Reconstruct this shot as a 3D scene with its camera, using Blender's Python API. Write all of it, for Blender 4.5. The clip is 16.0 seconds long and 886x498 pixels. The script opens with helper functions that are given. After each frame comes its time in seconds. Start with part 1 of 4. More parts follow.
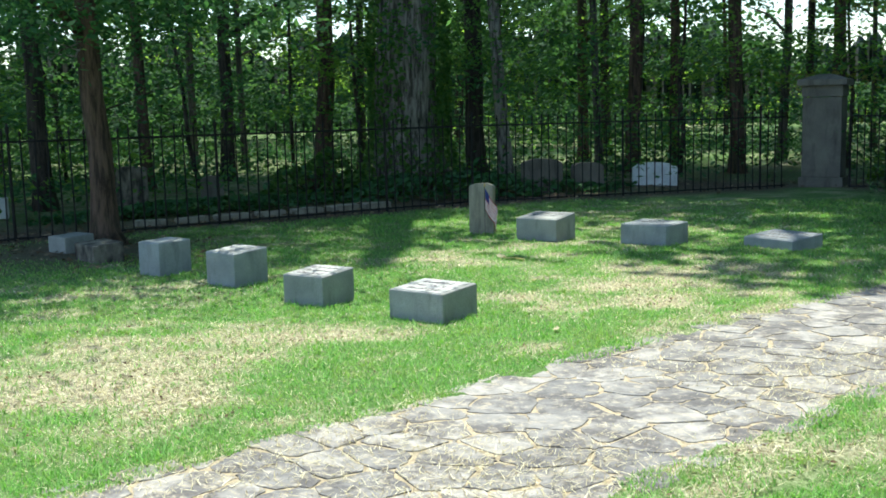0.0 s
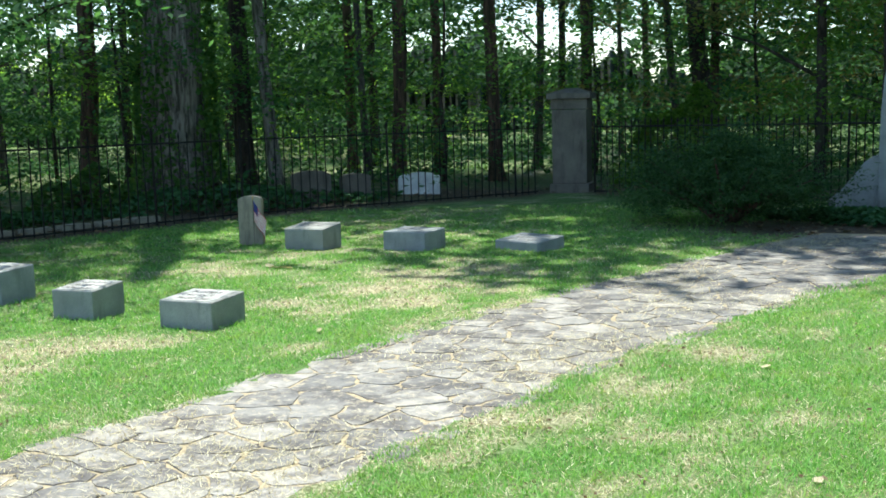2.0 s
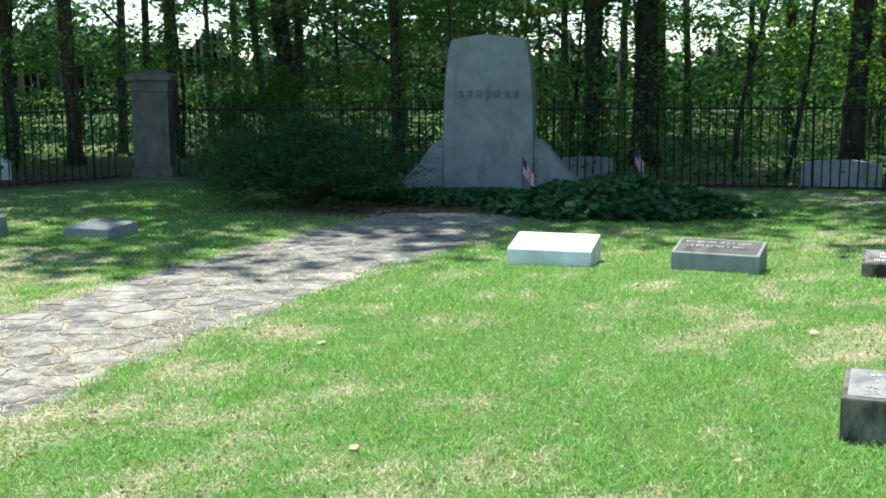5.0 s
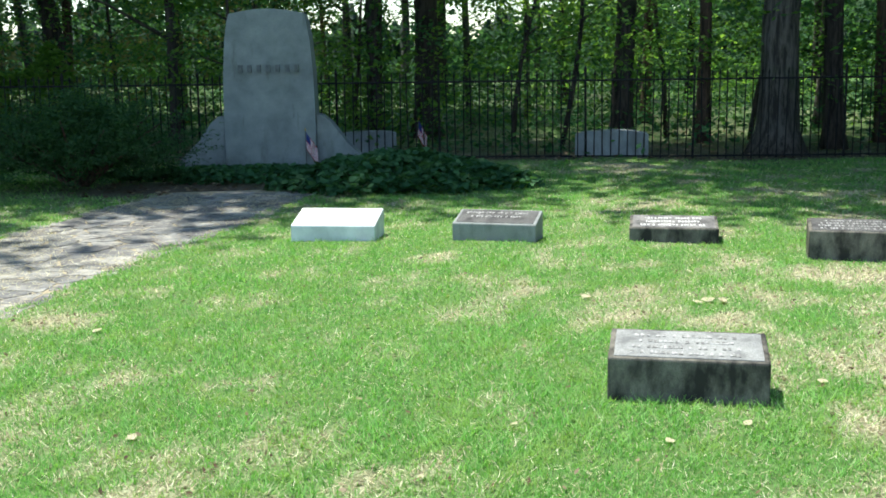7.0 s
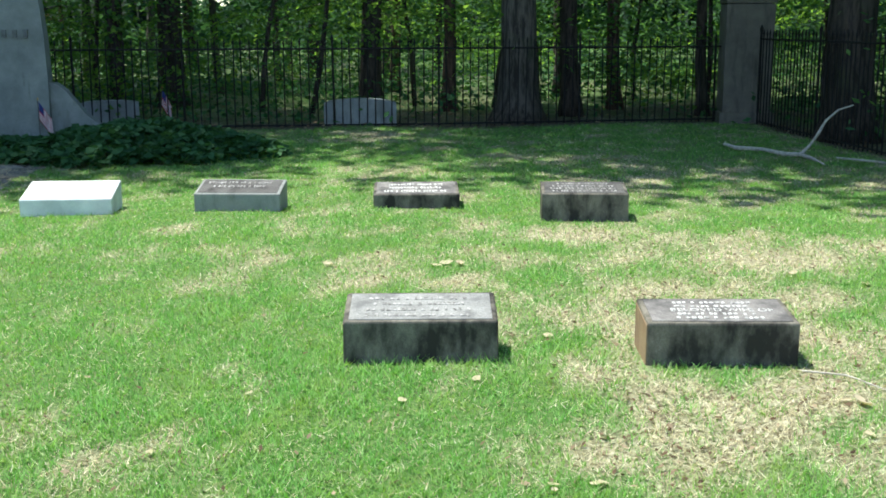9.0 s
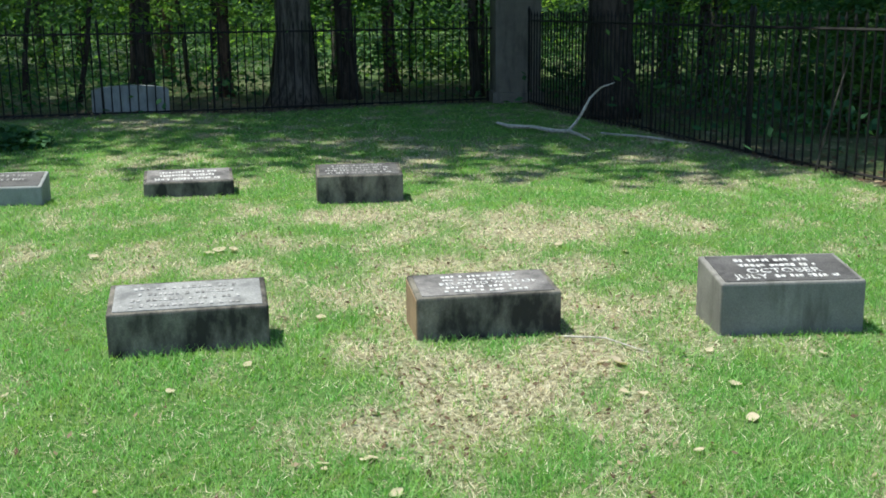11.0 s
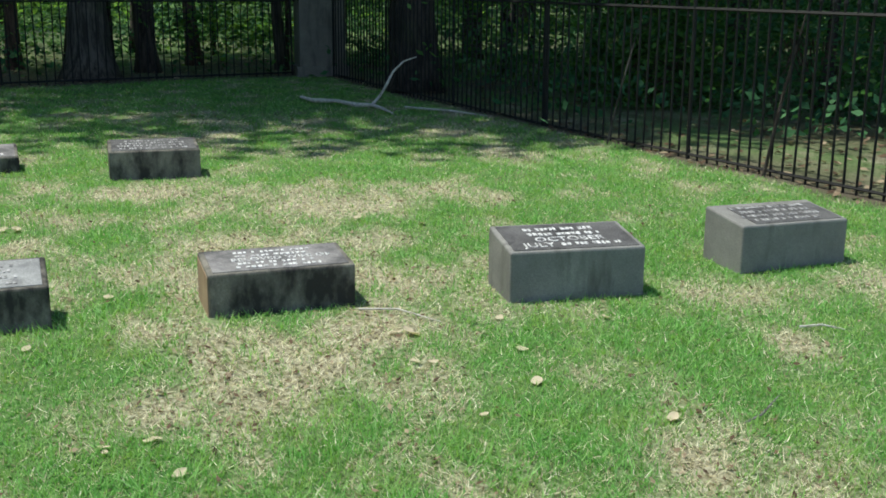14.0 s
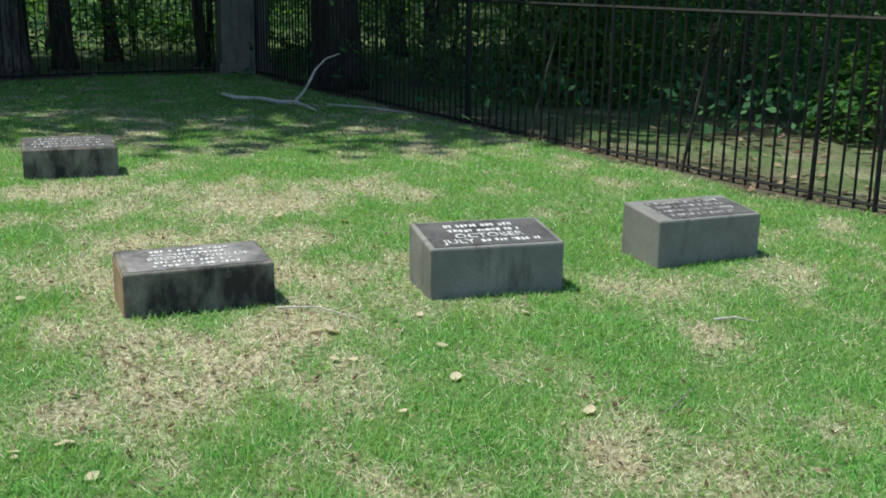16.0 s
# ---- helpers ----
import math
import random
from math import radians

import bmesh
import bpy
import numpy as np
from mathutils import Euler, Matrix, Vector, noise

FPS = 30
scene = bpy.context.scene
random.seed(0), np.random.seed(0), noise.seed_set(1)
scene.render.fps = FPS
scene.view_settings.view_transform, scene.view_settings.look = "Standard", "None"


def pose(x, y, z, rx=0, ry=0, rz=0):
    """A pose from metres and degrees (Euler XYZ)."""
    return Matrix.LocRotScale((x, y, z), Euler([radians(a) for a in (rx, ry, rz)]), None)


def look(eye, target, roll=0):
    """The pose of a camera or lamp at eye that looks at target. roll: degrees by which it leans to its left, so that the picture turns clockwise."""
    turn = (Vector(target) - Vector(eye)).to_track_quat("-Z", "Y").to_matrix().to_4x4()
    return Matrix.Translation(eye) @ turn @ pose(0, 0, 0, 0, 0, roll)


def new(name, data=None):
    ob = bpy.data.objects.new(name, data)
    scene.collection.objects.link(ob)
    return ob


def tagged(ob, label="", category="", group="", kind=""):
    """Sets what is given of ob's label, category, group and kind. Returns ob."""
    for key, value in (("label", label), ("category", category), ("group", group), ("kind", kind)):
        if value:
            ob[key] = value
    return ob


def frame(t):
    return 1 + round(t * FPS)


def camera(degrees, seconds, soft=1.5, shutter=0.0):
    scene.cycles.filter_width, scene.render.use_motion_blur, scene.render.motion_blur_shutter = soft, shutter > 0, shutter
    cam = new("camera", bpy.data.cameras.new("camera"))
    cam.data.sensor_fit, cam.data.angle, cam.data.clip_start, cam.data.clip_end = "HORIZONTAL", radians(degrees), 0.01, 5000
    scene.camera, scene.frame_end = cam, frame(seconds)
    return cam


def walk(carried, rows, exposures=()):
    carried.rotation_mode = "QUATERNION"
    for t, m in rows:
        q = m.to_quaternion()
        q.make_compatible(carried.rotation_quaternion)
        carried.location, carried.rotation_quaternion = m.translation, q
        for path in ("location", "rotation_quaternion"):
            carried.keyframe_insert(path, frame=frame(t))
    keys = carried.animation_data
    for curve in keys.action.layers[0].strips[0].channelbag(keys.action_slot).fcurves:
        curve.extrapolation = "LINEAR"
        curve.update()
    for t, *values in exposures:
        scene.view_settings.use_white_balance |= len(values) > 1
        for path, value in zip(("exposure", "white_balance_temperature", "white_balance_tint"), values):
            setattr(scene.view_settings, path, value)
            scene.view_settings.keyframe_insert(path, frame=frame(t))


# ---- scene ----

cam = camera(43.98, 16.0, soft=1.8)
PATH = [
    (0.0, look((-0.692, 1.079, 1.622), (-6.256, 9.286, 0.325), -1.27)),
    (0.5, look((-0.413, 0.558, 1.663), (-5.727, 8.935, 0.407), -1.29)),
    (1.0, look((-0.372, 0.559, 1.668), (-5.336, 9.147, 0.406), -1.56)),
    (1.5, look((-0.322, 0.562, 1.675), (-4.752, 9.437, 0.409), -1.69)),
    (2.0, look((-0.265, 0.570, 1.684), (-4.060, 9.736, 0.426), -1.58)),
    (2.5, look((-0.213, 0.572, 1.693), (-3.401, 9.963, 0.412), -1.49)),
    (3.0, look((-0.161, 0.578, 1.697), (-2.859, 10.132, 0.493), -2.03)),
    (3.5, look((-0.103, 0.595, 1.690), (-2.344, 10.269, 0.516), -1.55)),
    (4.0, look((-0.043, 0.611, 1.678), (-1.561, 10.412, 0.396), -1.27)),
    (4.5, look((0.004, 0.622, 1.670), (-0.807, 10.490, 0.268), -0.91)),
    (4.7, look((0.017, 0.623, 1.670), (-0.581, 10.503, 0.239), -0.69)),
    (6.8, look((0.090, 0.618, 1.687), (1.429, 10.383, -0.001), -0.94)),
    (7.0, look((0.101, 0.612, 1.686), (1.668, 10.337, -0.036), -0.84)),
    (7.5, look((0.129, 0.597, 1.683), (2.185, 10.213, -0.134), -0.62)),
    (8.0, look((0.160, 0.583, 1.676), (2.785, 10.038, -0.252), -0.55)),
    (8.5, look((0.184, 0.580, 1.677), (3.187, 9.913, -0.291), -0.45)),
    (9.0, look((0.231, 0.565, 1.668), (3.869, 9.660, -0.339), -0.17)),
    (9.5, look((0.257, 0.552, 1.663), (4.484, 9.387, -0.359), 0.09)),
    (10.0, look((0.285, 0.536, 1.659), (4.919, 9.155, -0.399), 0.03)),
    (10.2, look((0.294, 0.530, 1.657), (5.071, 9.068, -0.415), -0.19)),
    (12.3, look((0.383, 0.469, 1.646), (6.339, 8.167, -0.651), 0.39)),
    (12.5, look((0.389, 0.465, 1.646), (6.417, 8.103, -0.663), 0.51)),
    (13.0, look((0.398, 0.455, 1.643), (6.606, 7.949, -0.659), 0.41)),
    (13.5, look((0.409, 0.446, 1.640), (6.832, 7.753, -0.677), 0.56)),
    (14.0, look((0.421, 0.436, 1.640), (7.018, 7.566, -0.735), 0.52)),
    (14.5, look((0.427, 0.424, 1.639), (7.176, 7.410, -0.741), 0.39)),
    (15.0, look((0.437, 0.420, 1.638), (7.283, 7.305, -0.755), 0.80)),
    (15.5, look((0.445, 0.414, 1.639), (7.398, 7.196, -0.741), 0.85)),
    (16.0, look((0.448, 0.405, 1.639), (7.509, 7.071, -0.751), 0.94)),
]
walk(cam, PATH, [(0.0, 0.90, 6400, 3), (7.0, 0.86, 6400, 3), (10.2, 0.65, 6400, 4), (12.3, 0.30, 6300, 4), (16.0, 0.21, 6300, 4)])

# ---------------------------------------------------------------- light
SUN_EL, SUN_AZ = 68.0, -34.0        # azimuth clockwise from +y
world = bpy.data.worlds.new("sky")
scene.world = world
world.use_nodes = True
wn = world.node_tree.nodes
sky = wn.new("ShaderNodeTexSky")
sky.sky_type = "NISHITA"
sky.sun_disc = False
sky.sun_elevation = radians(SUN_EL)
sky.sun_rotation = radians(SUN_AZ)
sky.dust_density, sky.air_density, sky.ozone_density = 0.4, 1.0, 1.5
wn["Background"].inputs["Strength"].default_value = 0.15
world.node_tree.links.new(sky.outputs[0], wn["Background"].inputs["Color"])
sun_data = bpy.data.lights.new("sun", "SUN")
sun_data.energy, sun_data.angle, sun_data.color = 5.0, radians(0.53), (1.0, 0.96, 0.88)
sun = new("sun", sun_data)
sa, se = radians(SUN_AZ), radians(SUN_EL)
SUN_DIR = Vector((math.sin(sa) * math.cos(se), math.cos(sa) * math.cos(se), math.sin(se)))
sun.matrix_world = look(SUN_DIR * 60, (0, 0, 0))
scene.view_settings.exposure = 0.0
rng = np.random.default_rng(7)


# ---------------------------------------------------------------- materials
def material(name, rough=0.8):
    m = bpy.data.materials.new(name)
    m.use_nodes = True
    b = m.node_tree.nodes["Principled BSDF"]
    b.inputs["Roughness"].default_value = rough
    b.inputs["Specular IOR Level"].default_value = 0.3
    return m, m.node_tree.nodes, m.node_tree.links, b


def coords(n, l, scale, detail=6.0, stretch=(1, 1, 1), rough=0.6):
    tc = n.new("ShaderNodeNewGeometry")
    mp = n.new("ShaderNodeMapping")
    mp.inputs["Scale"].default_value = stretch
    l.new(tc.outputs["Position"], mp.inputs["Vector"])
    t = n.new("ShaderNodeTexNoise")
    t.inputs["Scale"].default_value, t.inputs["Detail"].default_value = scale, detail
    t.inputs["Roughness"].default_value = rough
    l.new(mp.outputs[0], t.inputs["Vector"])
    return t.outputs["Fac"]


def ramp(n, l, fac, stops):
    r = n.new("ShaderNodeValToRGB")
    while len(r.color_ramp.elements) < len(stops):
        r.color_ramp.elements.new(0.5)
    for e, (p, c) in zip(r.color_ramp.elements, stops):
        e.position, e.color = p, (*c, 1)
    l.new(fac, r.inputs[0])
    return r.outputs[0]


def mixed(n, l, fac, a, b, how="MIX"):
    m = n.new("ShaderNodeMix")
    m.data_type, m.blend_type = "RGBA", how
    for k, v in ((0, fac), (6, a), (7, b)):
        if isinstance(v, (int, float)):
            m.inputs[k].default_value = v
        elif isinstance(v, tuple):
            m.inputs[k].default_value = (*v, 1)
        else:
            l.new(v, m.inputs[k])
    return m.outputs[2]


def bumped(n, l, b, fac, strength=0.4, dist=0.01):
    u = n.new("ShaderNodeBump")
    u.inputs["Strength"].default_value, u.inputs["Distance"].default_value = strength, dist
    l.new(fac, u.inputs["Height"])
    l.new(u.outputs[0], b.inputs["Normal"])


def stone_mat(name, light, dark, stain, stain_amount=0.5, rough=0.75, stretch=0.22):
    """Granite with speckle, broad weathering, and dark streaks that run down."""
    m, n, l, b = material(name, rough)
    speck = coords(n, l, 130, 3)
    base = ramp(n, l, speck, [(0.3, dark), (0.7, light)])
    broad = ramp(n, l, coords(n, l, 3.0, 5), [(0.3, (0.7, 0.7, 0.7)), (0.7, (1.15, 1.15, 1.12))])
    base = mixed(n, l, 1.0, base, broad, "MULTIPLY")
    streak = ramp(n, l, coords(n, l, 7.0, 6, (1, 1, stretch)), [(0.62 - 0.25 * stain_amount, (0, 0, 0)), (0.80 - 0.2 * stain_amount, (1, 1, 1))])
    base = mixed(n, l, streak, base, stain)
    l.new(base, b.inputs["Base Color"])
    bumped(n, l, b, coords(n, l, 60, 5), 0.35, 0.006)
    return m


M_GRANITE = stone_mat("grey_granite", (0.34, 0.35, 0.34), (0.22, 0.23, 0.225), (0.15, 0.16, 0.15), 0.3)
M_BLUE = stone_mat("blue_granite", (0.34, 0.36, 0.37), (0.22, 0.245, 0.255), (0.16, 0.17, 0.17), 0.3)
M_DIRTY = stone_mat("lichen_granite", (0.27, 0.245, 0.205), (0.165, 0.15, 0.122), (0.030, 0.027, 0.024), 0.95, stretch=0.5)
M_DARKTOP = stone_mat("weathered_top", (0.34, 0.32, 0.31), (0.16, 0.15, 0.15), (0.09, 0.085, 0.085), 0.75)
M_TAUPE = stone_mat("taupe_granite", (0.26, 0.25, 0.235), (0.175, 0.17, 0.158), (0.10, 0.093, 0.083), 0.4)
M_PANEL = stone_mat("dark_panel", (0.135, 0.13, 0.13), (0.07, 0.067, 0.068), (0.035, 0.033, 0.034), 0.6)
# paler than its block: sun on the slope is put into the colour
M_PALETOP = stone_mat("sunlit_top", (0.36, 0.36, 0.355), (0.2, 0.2, 0.2), (0.12, 0.12, 0.12), 0.5)
# real dark blotches on a base lightened for the sun on these tops
M_BLOTCHED = stone_mat("blotched_top", (0.50, 0.51, 0.49), (0.34, 0.35, 0.34), (0.13, 0.135, 0.125), 0.55, stretch=1.0)
M_WHITE = stone_mat("white_marble", (0.80, 0.82, 0.83), (0.66, 0.70, 0.72), (0.5, 0.52, 0.52), 0.1)
M_SAND = stone_mat("pale_sandstone", (0.40, 0.37, 0.30), (0.27, 0.25, 0.20), (0.15, 0.14, 0.11), 0.5)
M_PILLAR = stone_mat("pillar_granite", (0.19, 0.175, 0.15), (0.12, 0.11, 0.095), (0.07, 0.065, 0.055), 0.4)
M_MONUMENT = stone_mat("monument_granite", (0.30, 0.33, 0.33), (0.20, 0.225, 0.225), (0.13, 0.14, 0.13), 0.25)
M_LETTER, _n, _l, _b = material("pale_letter", 0.9)
_l.new(ramp(_n, _l, coords(_n, _l, 40, 4), [(0.36, (0.22, 0.215, 0.21)), (0.56, (0.68, 0.67, 0.65))]), _b.inputs["Base Color"])
M_WORN, _n, _l, _b = material("worn_letter", 0.9)
_l.new(ramp(_n, _l, coords(_n, _l, 30, 4), [(0.4, (0.15, 0.145, 0.14)), (0.62, (0.44, 0.43, 0.42))]), _b.inputs["Base Color"])
M_CUT, _n, _l, _b = material("cut_letter", 0.9)
_l.new(ramp(_n, _l, coords(_n, _l, 20, 4), [(0.3, (0.11, 0.12, 0.12)), (0.7, (0.19, 0.205, 0.205))]), _b.inputs["Base Color"])
M_RUST = stone_mat("rust_stained", (0.40, 0.28, 0.18), (0.28, 0.2, 0.13), (0.2, 0.1, 0.05), 0.4)

M_IRON, _n, _l, _b = material("black_iron", 0.7)
_l.new(ramp(_n, _l, coords(_n, _l, 12, 5), [(0.3, (0.007, 0.007, 0.0065)), (0.62, (0.014, 0.013, 0.012)), (0.8, (0.045, 0.027, 0.018))]), _b.inputs["Base Color"])


def bark_mat(name, light, dark, moss=(0.05, 0.07, 0.03)):
    m, n, l, b = material(name, 0.95)
    f = coords(n, l, 13.0, 8, (1, 1, 0.14), rough=0.72)
    c = ramp(n, l, f, [(0.42, dark), (0.58, light)])
    c = mixed(n, l, ramp(n, l, coords(n, l, 1.2, 4), [(0.55, (0, 0, 0)), (0.75, (0.6, 0.6, 0.6))]), c, moss)
    l.new(c, b.inputs["Base Color"])
    bumped(n, l, b, f, 0.9, 0.05)
    return m


M_BARK = bark_mat("grey_bark", (0.13, 0.115, 0.10), (0.034, 0.03, 0.026))
M_BARKRED = bark_mat("red_brown_bark", (0.14, 0.09, 0.065), (0.04, 0.027, 0.02))
M_BARKDARK = bark_mat("dark_bark", (0.075, 0.06, 0.05), (0.02, 0.017, 0.014))
M_BARKPALE = bark_mat("pale_bark", (0.30, 0.28, 0.25), (0.06, 0.053, 0.045))
M_DEAD, _n, _l, _b = material("bleached_wood", 0.85)
_l.new(ramp(_n, _l, coords(_n, _l, 25, 5), [(0.3, (0.28, 0.25, 0.21)), (0.65, (0.62, 0.58, 0.52))]), _b.inputs["Base Color"])


def leaf_mat(name, a, b_, c, glow=0.45, patch=None):
    """Leaves: each its own green, partly letting light through."""
    m = bpy.data.materials.new(name)
    m.use_nodes = True
    n, l = m.node_tree.nodes, m.node_tree.links
    n.clear()
    g = n.new("ShaderNodeNewGeometry")
    col = ramp(n, l, g.outputs["Random Per Island"], [(0.0, a), (0.55, b_), (1.0, c)])
    if patch:
        col = mixed(n, l, ramp(n, l, coords(n, l, 2.6, 6, rough=0.7), [(0.48, (0, 0, 0)), (0.66, (0.6, 0.6, 0.6))]), col, patch)
    p = n.new("ShaderNodeBsdfPrincipled")
    p.inputs["Roughness"].default_value = 0.75
    p.inputs["Specular IOR Level"].default_value = 0.15
    l.new(col, p.inputs["Base Color"])
    t = n.new("ShaderNodeBsdfTranslucent")
    lit = mixed(n, l, 1.0, col, (1.5, 1.6, 0.8), "MULTIPLY")
    l.new(lit, t.inputs["Color"])
    x = n.new("ShaderNodeMixShader")
    x.inputs[0].default_value = glow
    l.new(p.outputs[0], x.inputs[1])
    l.new(t.outputs[0], x.inputs[2])
    o = n.new("ShaderNodeOutputMaterial")
    l.new(x.outputs[0], o.inputs["Surface"])
    return m


M_LEAF = leaf_mat("broad_leaves", (0.045, 0.105, 0.032), (0.075, 0.165, 0.048), (0.13, 0.23, 0.07), 0.5)
# lighter leaf green, which also paints sun on some woodland sprays
M_LEAFLIGHT = leaf_mat("light_leaves", (0.09, 0.18, 0.04), (0.14, 0.25, 0.055), (0.20, 0.31, 0.08), 0.6)
M_LEAFBLUE = leaf_mat("cool_leaves", (0.035, 0.095, 0.045), (0.06, 0.15, 0.068), (0.10, 0.20, 0.09), 0.5)
# darker, bluer greens carry the shade and haze of distance
M_LEAFFAR = leaf_mat("far_leaves", (0.028, 0.07, 0.036), (0.045, 0.105, 0.052), (0.075, 0.15, 0.07), 0.4)
M_LEAFTAN = leaf_mat("tan_leaves", (0.16, 0.15, 0.06), (0.23, 0.2, 0.08), (0.28, 0.24, 0.11), 0.5)
M_YEW = leaf_mat("yew_needles", (0.026, 0.07, 0.03), (0.046, 0.11, 0.044), (0.085, 0.165, 0.065), 0.35)
M_IVY = leaf_mat("ivy_leaves", (0.028, 0.085, 0.038), (0.045, 0.125, 0.05), (0.085, 0.19, 0.08), 0.3)
M_GRASS = leaf_mat("grass_blades", (0.085, 0.225, 0.045), (0.155, 0.37, 0.08), (0.32, 0.52, 0.20), 0.35, (0.31, 0.39, 0.12))
M_STRAW = leaf_mat("dry_blades", (0.13, 0.095, 0.06), (0.54, 0.48, 0.33), (0.82, 0.77, 0.62), 0.3)
M_LITTER = leaf_mat("dead_leaves", (0.06, 0.038, 0.024), (0.14, 0.09, 0.056), (0.36, 0.28, 0.19), 0.15)

M_TAN = leaf_mat("tan_dead_leaf", (0.45, 0.37, 0.26), (0.58, 0.50, 0.36), (0.74, 0.66, 0.50), 0.2)

# the lawn's soil and turf, by how dry it is
M_GROUND, _n, _l, _b = material("turf", 0.95)
_dry = _n.new("ShaderNodeAttribute")
_dry.attribute_name = "dry"
_fine = coords(_n, _l, 34, 8, rough=0.75)
_green = ramp(_n, _l, _fine, [(0.36, (0.04, 0.095, 0.022)), (0.5, (0.085, 0.18, 0.038)), (0.66, (0.21, 0.30, 0.115))])
_straw = ramp(_n, _l, _fine, [(0.38, (0.10, 0.08, 0.05)), (0.48, (0.30, 0.265, 0.165)), (0.60, (0.62, 0.57, 0.42))])
_turf = mixed(_n, _l, _dry.outputs["Fac"], _green, _straw)
_soil = _n.new("ShaderNodeAttribute")
_soil.attribute_name = "litter"
_brown = ramp(_n, _l, _fine, [(0.3, (0.045, 0.036, 0.026)), (0.55, (0.105, 0.082, 0.057)), (0.8, (0.22, 0.18, 0.13))])
_l.new(mixed(_n, _l, _soil.outputs["Fac"], _turf, _brown), _b.inputs["Base Color"])
bumped(_n, _l, _b, _fine, 0.7, 0.03)

# paving: each stone its own grey, stained dark and dusted with straw
M_FLAG, _n, _l, _b = material("flagstone", 0.85)
_oi = _n.new("ShaderNodeObjectInfo")
_tone = ramp(_n, _l, _oi.outputs["Random"], [(0.0, (0.17, 0.17, 0.175)), (0.45, (0.25, 0.245, 0.24)), (1.0, (0.34, 0.33, 0.315))])
_tone = mixed(_n, _l, 1.0, _tone, ramp(_n, _l, coords(_n, _l, 9, 8), [(0.3, (0.6, 0.6, 0.6)), (0.7, (1.3, 1.28, 1.22))]), "MULTIPLY")
_tone = mixed(_n, _l, ramp(_n, _l, coords(_n, _l, 2.8, 9, rough=0.7), [(0.47, (0, 0, 0)), (0.57, (0.8, 0.8, 0.8))]), _tone, (0.085, 0.08, 0.082))
_tone = mixed(_n, _l, ramp(_n, _l, coords(_n, _l, 11, 9, rough=0.8), [(0.52, (0, 0, 0)), (0.62, (0.75, 0.75, 0.75))]), _tone, (0.46, 0.41, 0.31))
_l.new(_tone, _b.inputs["Base Color"])
bumped(_n, _l, _b, coords(_n, _l, 22, 8), 0.5, 0.02)
M_JOINT, _n, _l, _b = material("joint_straw", 0.95)
_l.new(ramp(_n, _l, coords(_n, _l, 30, 8, rough=0.8), [(0.32, (0.16, 0.125, 0.08)), (0.5, (0.36, 0.30, 0.20)), (0.72, (0.56, 0.50, 0.37))]), _b.inputs["Base Color"])
M_RED, _n, _l, _b = material("flag_red", 0.8)
_b.inputs["Base Color"].default_value = (0.36, 0.03, 0.045, 1)
M_CLOTH, _n, _l, _b = material("flag_white", 0.8)
_b.inputs["Base Color"].default_value = (0.75, 0.75, 0.76, 1)
M_NAVY, _n, _l, _b = material("flag_blue", 0.8)
_b.inputs["Base Color"].default_value = (0.03, 0.045, 0.17, 1)
M_BRASS, _n, _l, _b = material("gilt_tip", 0.35)
_b.inputs["Base Color"].default_value = (0.5, 0.33, 0.08, 1)
_b.inputs["Metallic"].default_value = 0.9


# ---------------------------------------------------------------- mesh helpers
def mesh_of(name, bm, mat):
    me = bpy.data.meshes.new(name)
    bm.to_mesh(me)
    bm.free()
    for m in mat if isinstance(mat, (list, tuple)) else (mat,):
        me.materials.append(m)
    return me


def part(name, bm, mat, parent=None, label=""):
    """One mesh object under a thing or a part."""
    ob = new(name, mesh_of(name, bm, mat) if isinstance(bm, bmesh.types.BMesh) else bm)
    if parent is not None:
        ob.parent = parent
    return tagged(ob, label)


def smooth(ob):
    ob.data.polygons.foreach_set("use_smooth", [True] * len(ob.data.polygons))
    return ob


def thing(name, m, label, category, group="", kind=""):
    ob = new(name)
    ob.matrix_basis = m
    ob.empty_display_size = 0.2
    return tagged(ob, label, category, group, kind)


def box(bm, x0, y0, z0, x1, y1, z1, bevel=0.0):
    vs = [bm.verts.new(p) for p in ((x0, y0, z0), (x1, y0, z0), (x1, y1, z0), (x0, y1, z0), (x0, y0, z1), (x1, y0, z1), (x1, y1, z1), (x0, y1, z1))]
    fs = [bm.faces.new([vs[i] for i in q]) for q in ((3, 2, 1, 0), (4, 5, 6, 7), (0, 1, 5, 4), (1, 2, 6, 5), (2, 3, 7, 6), (3, 0, 4, 7))]
    if bevel:
        bmesh.ops.bevel(bm, geom=list({e for f in fs for e in f.edges}), offset=bevel, segments=2, affect="EDGES", profile=0.6)
    return bm


def tube(bm, points, radii, sides=8, cap=True):
    """A limb through points, with a radius at each."""
    rings = []
    for k, (p, r) in enumerate(zip(points, radii)):
        p = Vector(p)
        d = (Vector(points[min(k + 1, len(points) - 1)]) - Vector(points[max(k - 1, 0)])).normalized()
        q = Vector((0, 0, 1)).rotation_difference(d)
        rings.append([bm.verts.new(p + q @ Vector((r * math.cos(2 * math.pi * s / sides), r * math.sin(2 * math.pi * s / sides), 0))) for s in range(sides)])
    for a, b in zip(rings, rings[1:]):
        for s in range(sides):
            bm.faces.new((a[s], a[(s + 1) % sides], b[(s + 1) % sides], b[s]))
    if cap:
        bm.faces.new(rings[0][::-1])
        bm.faces.new(rings[-1])
    return bm


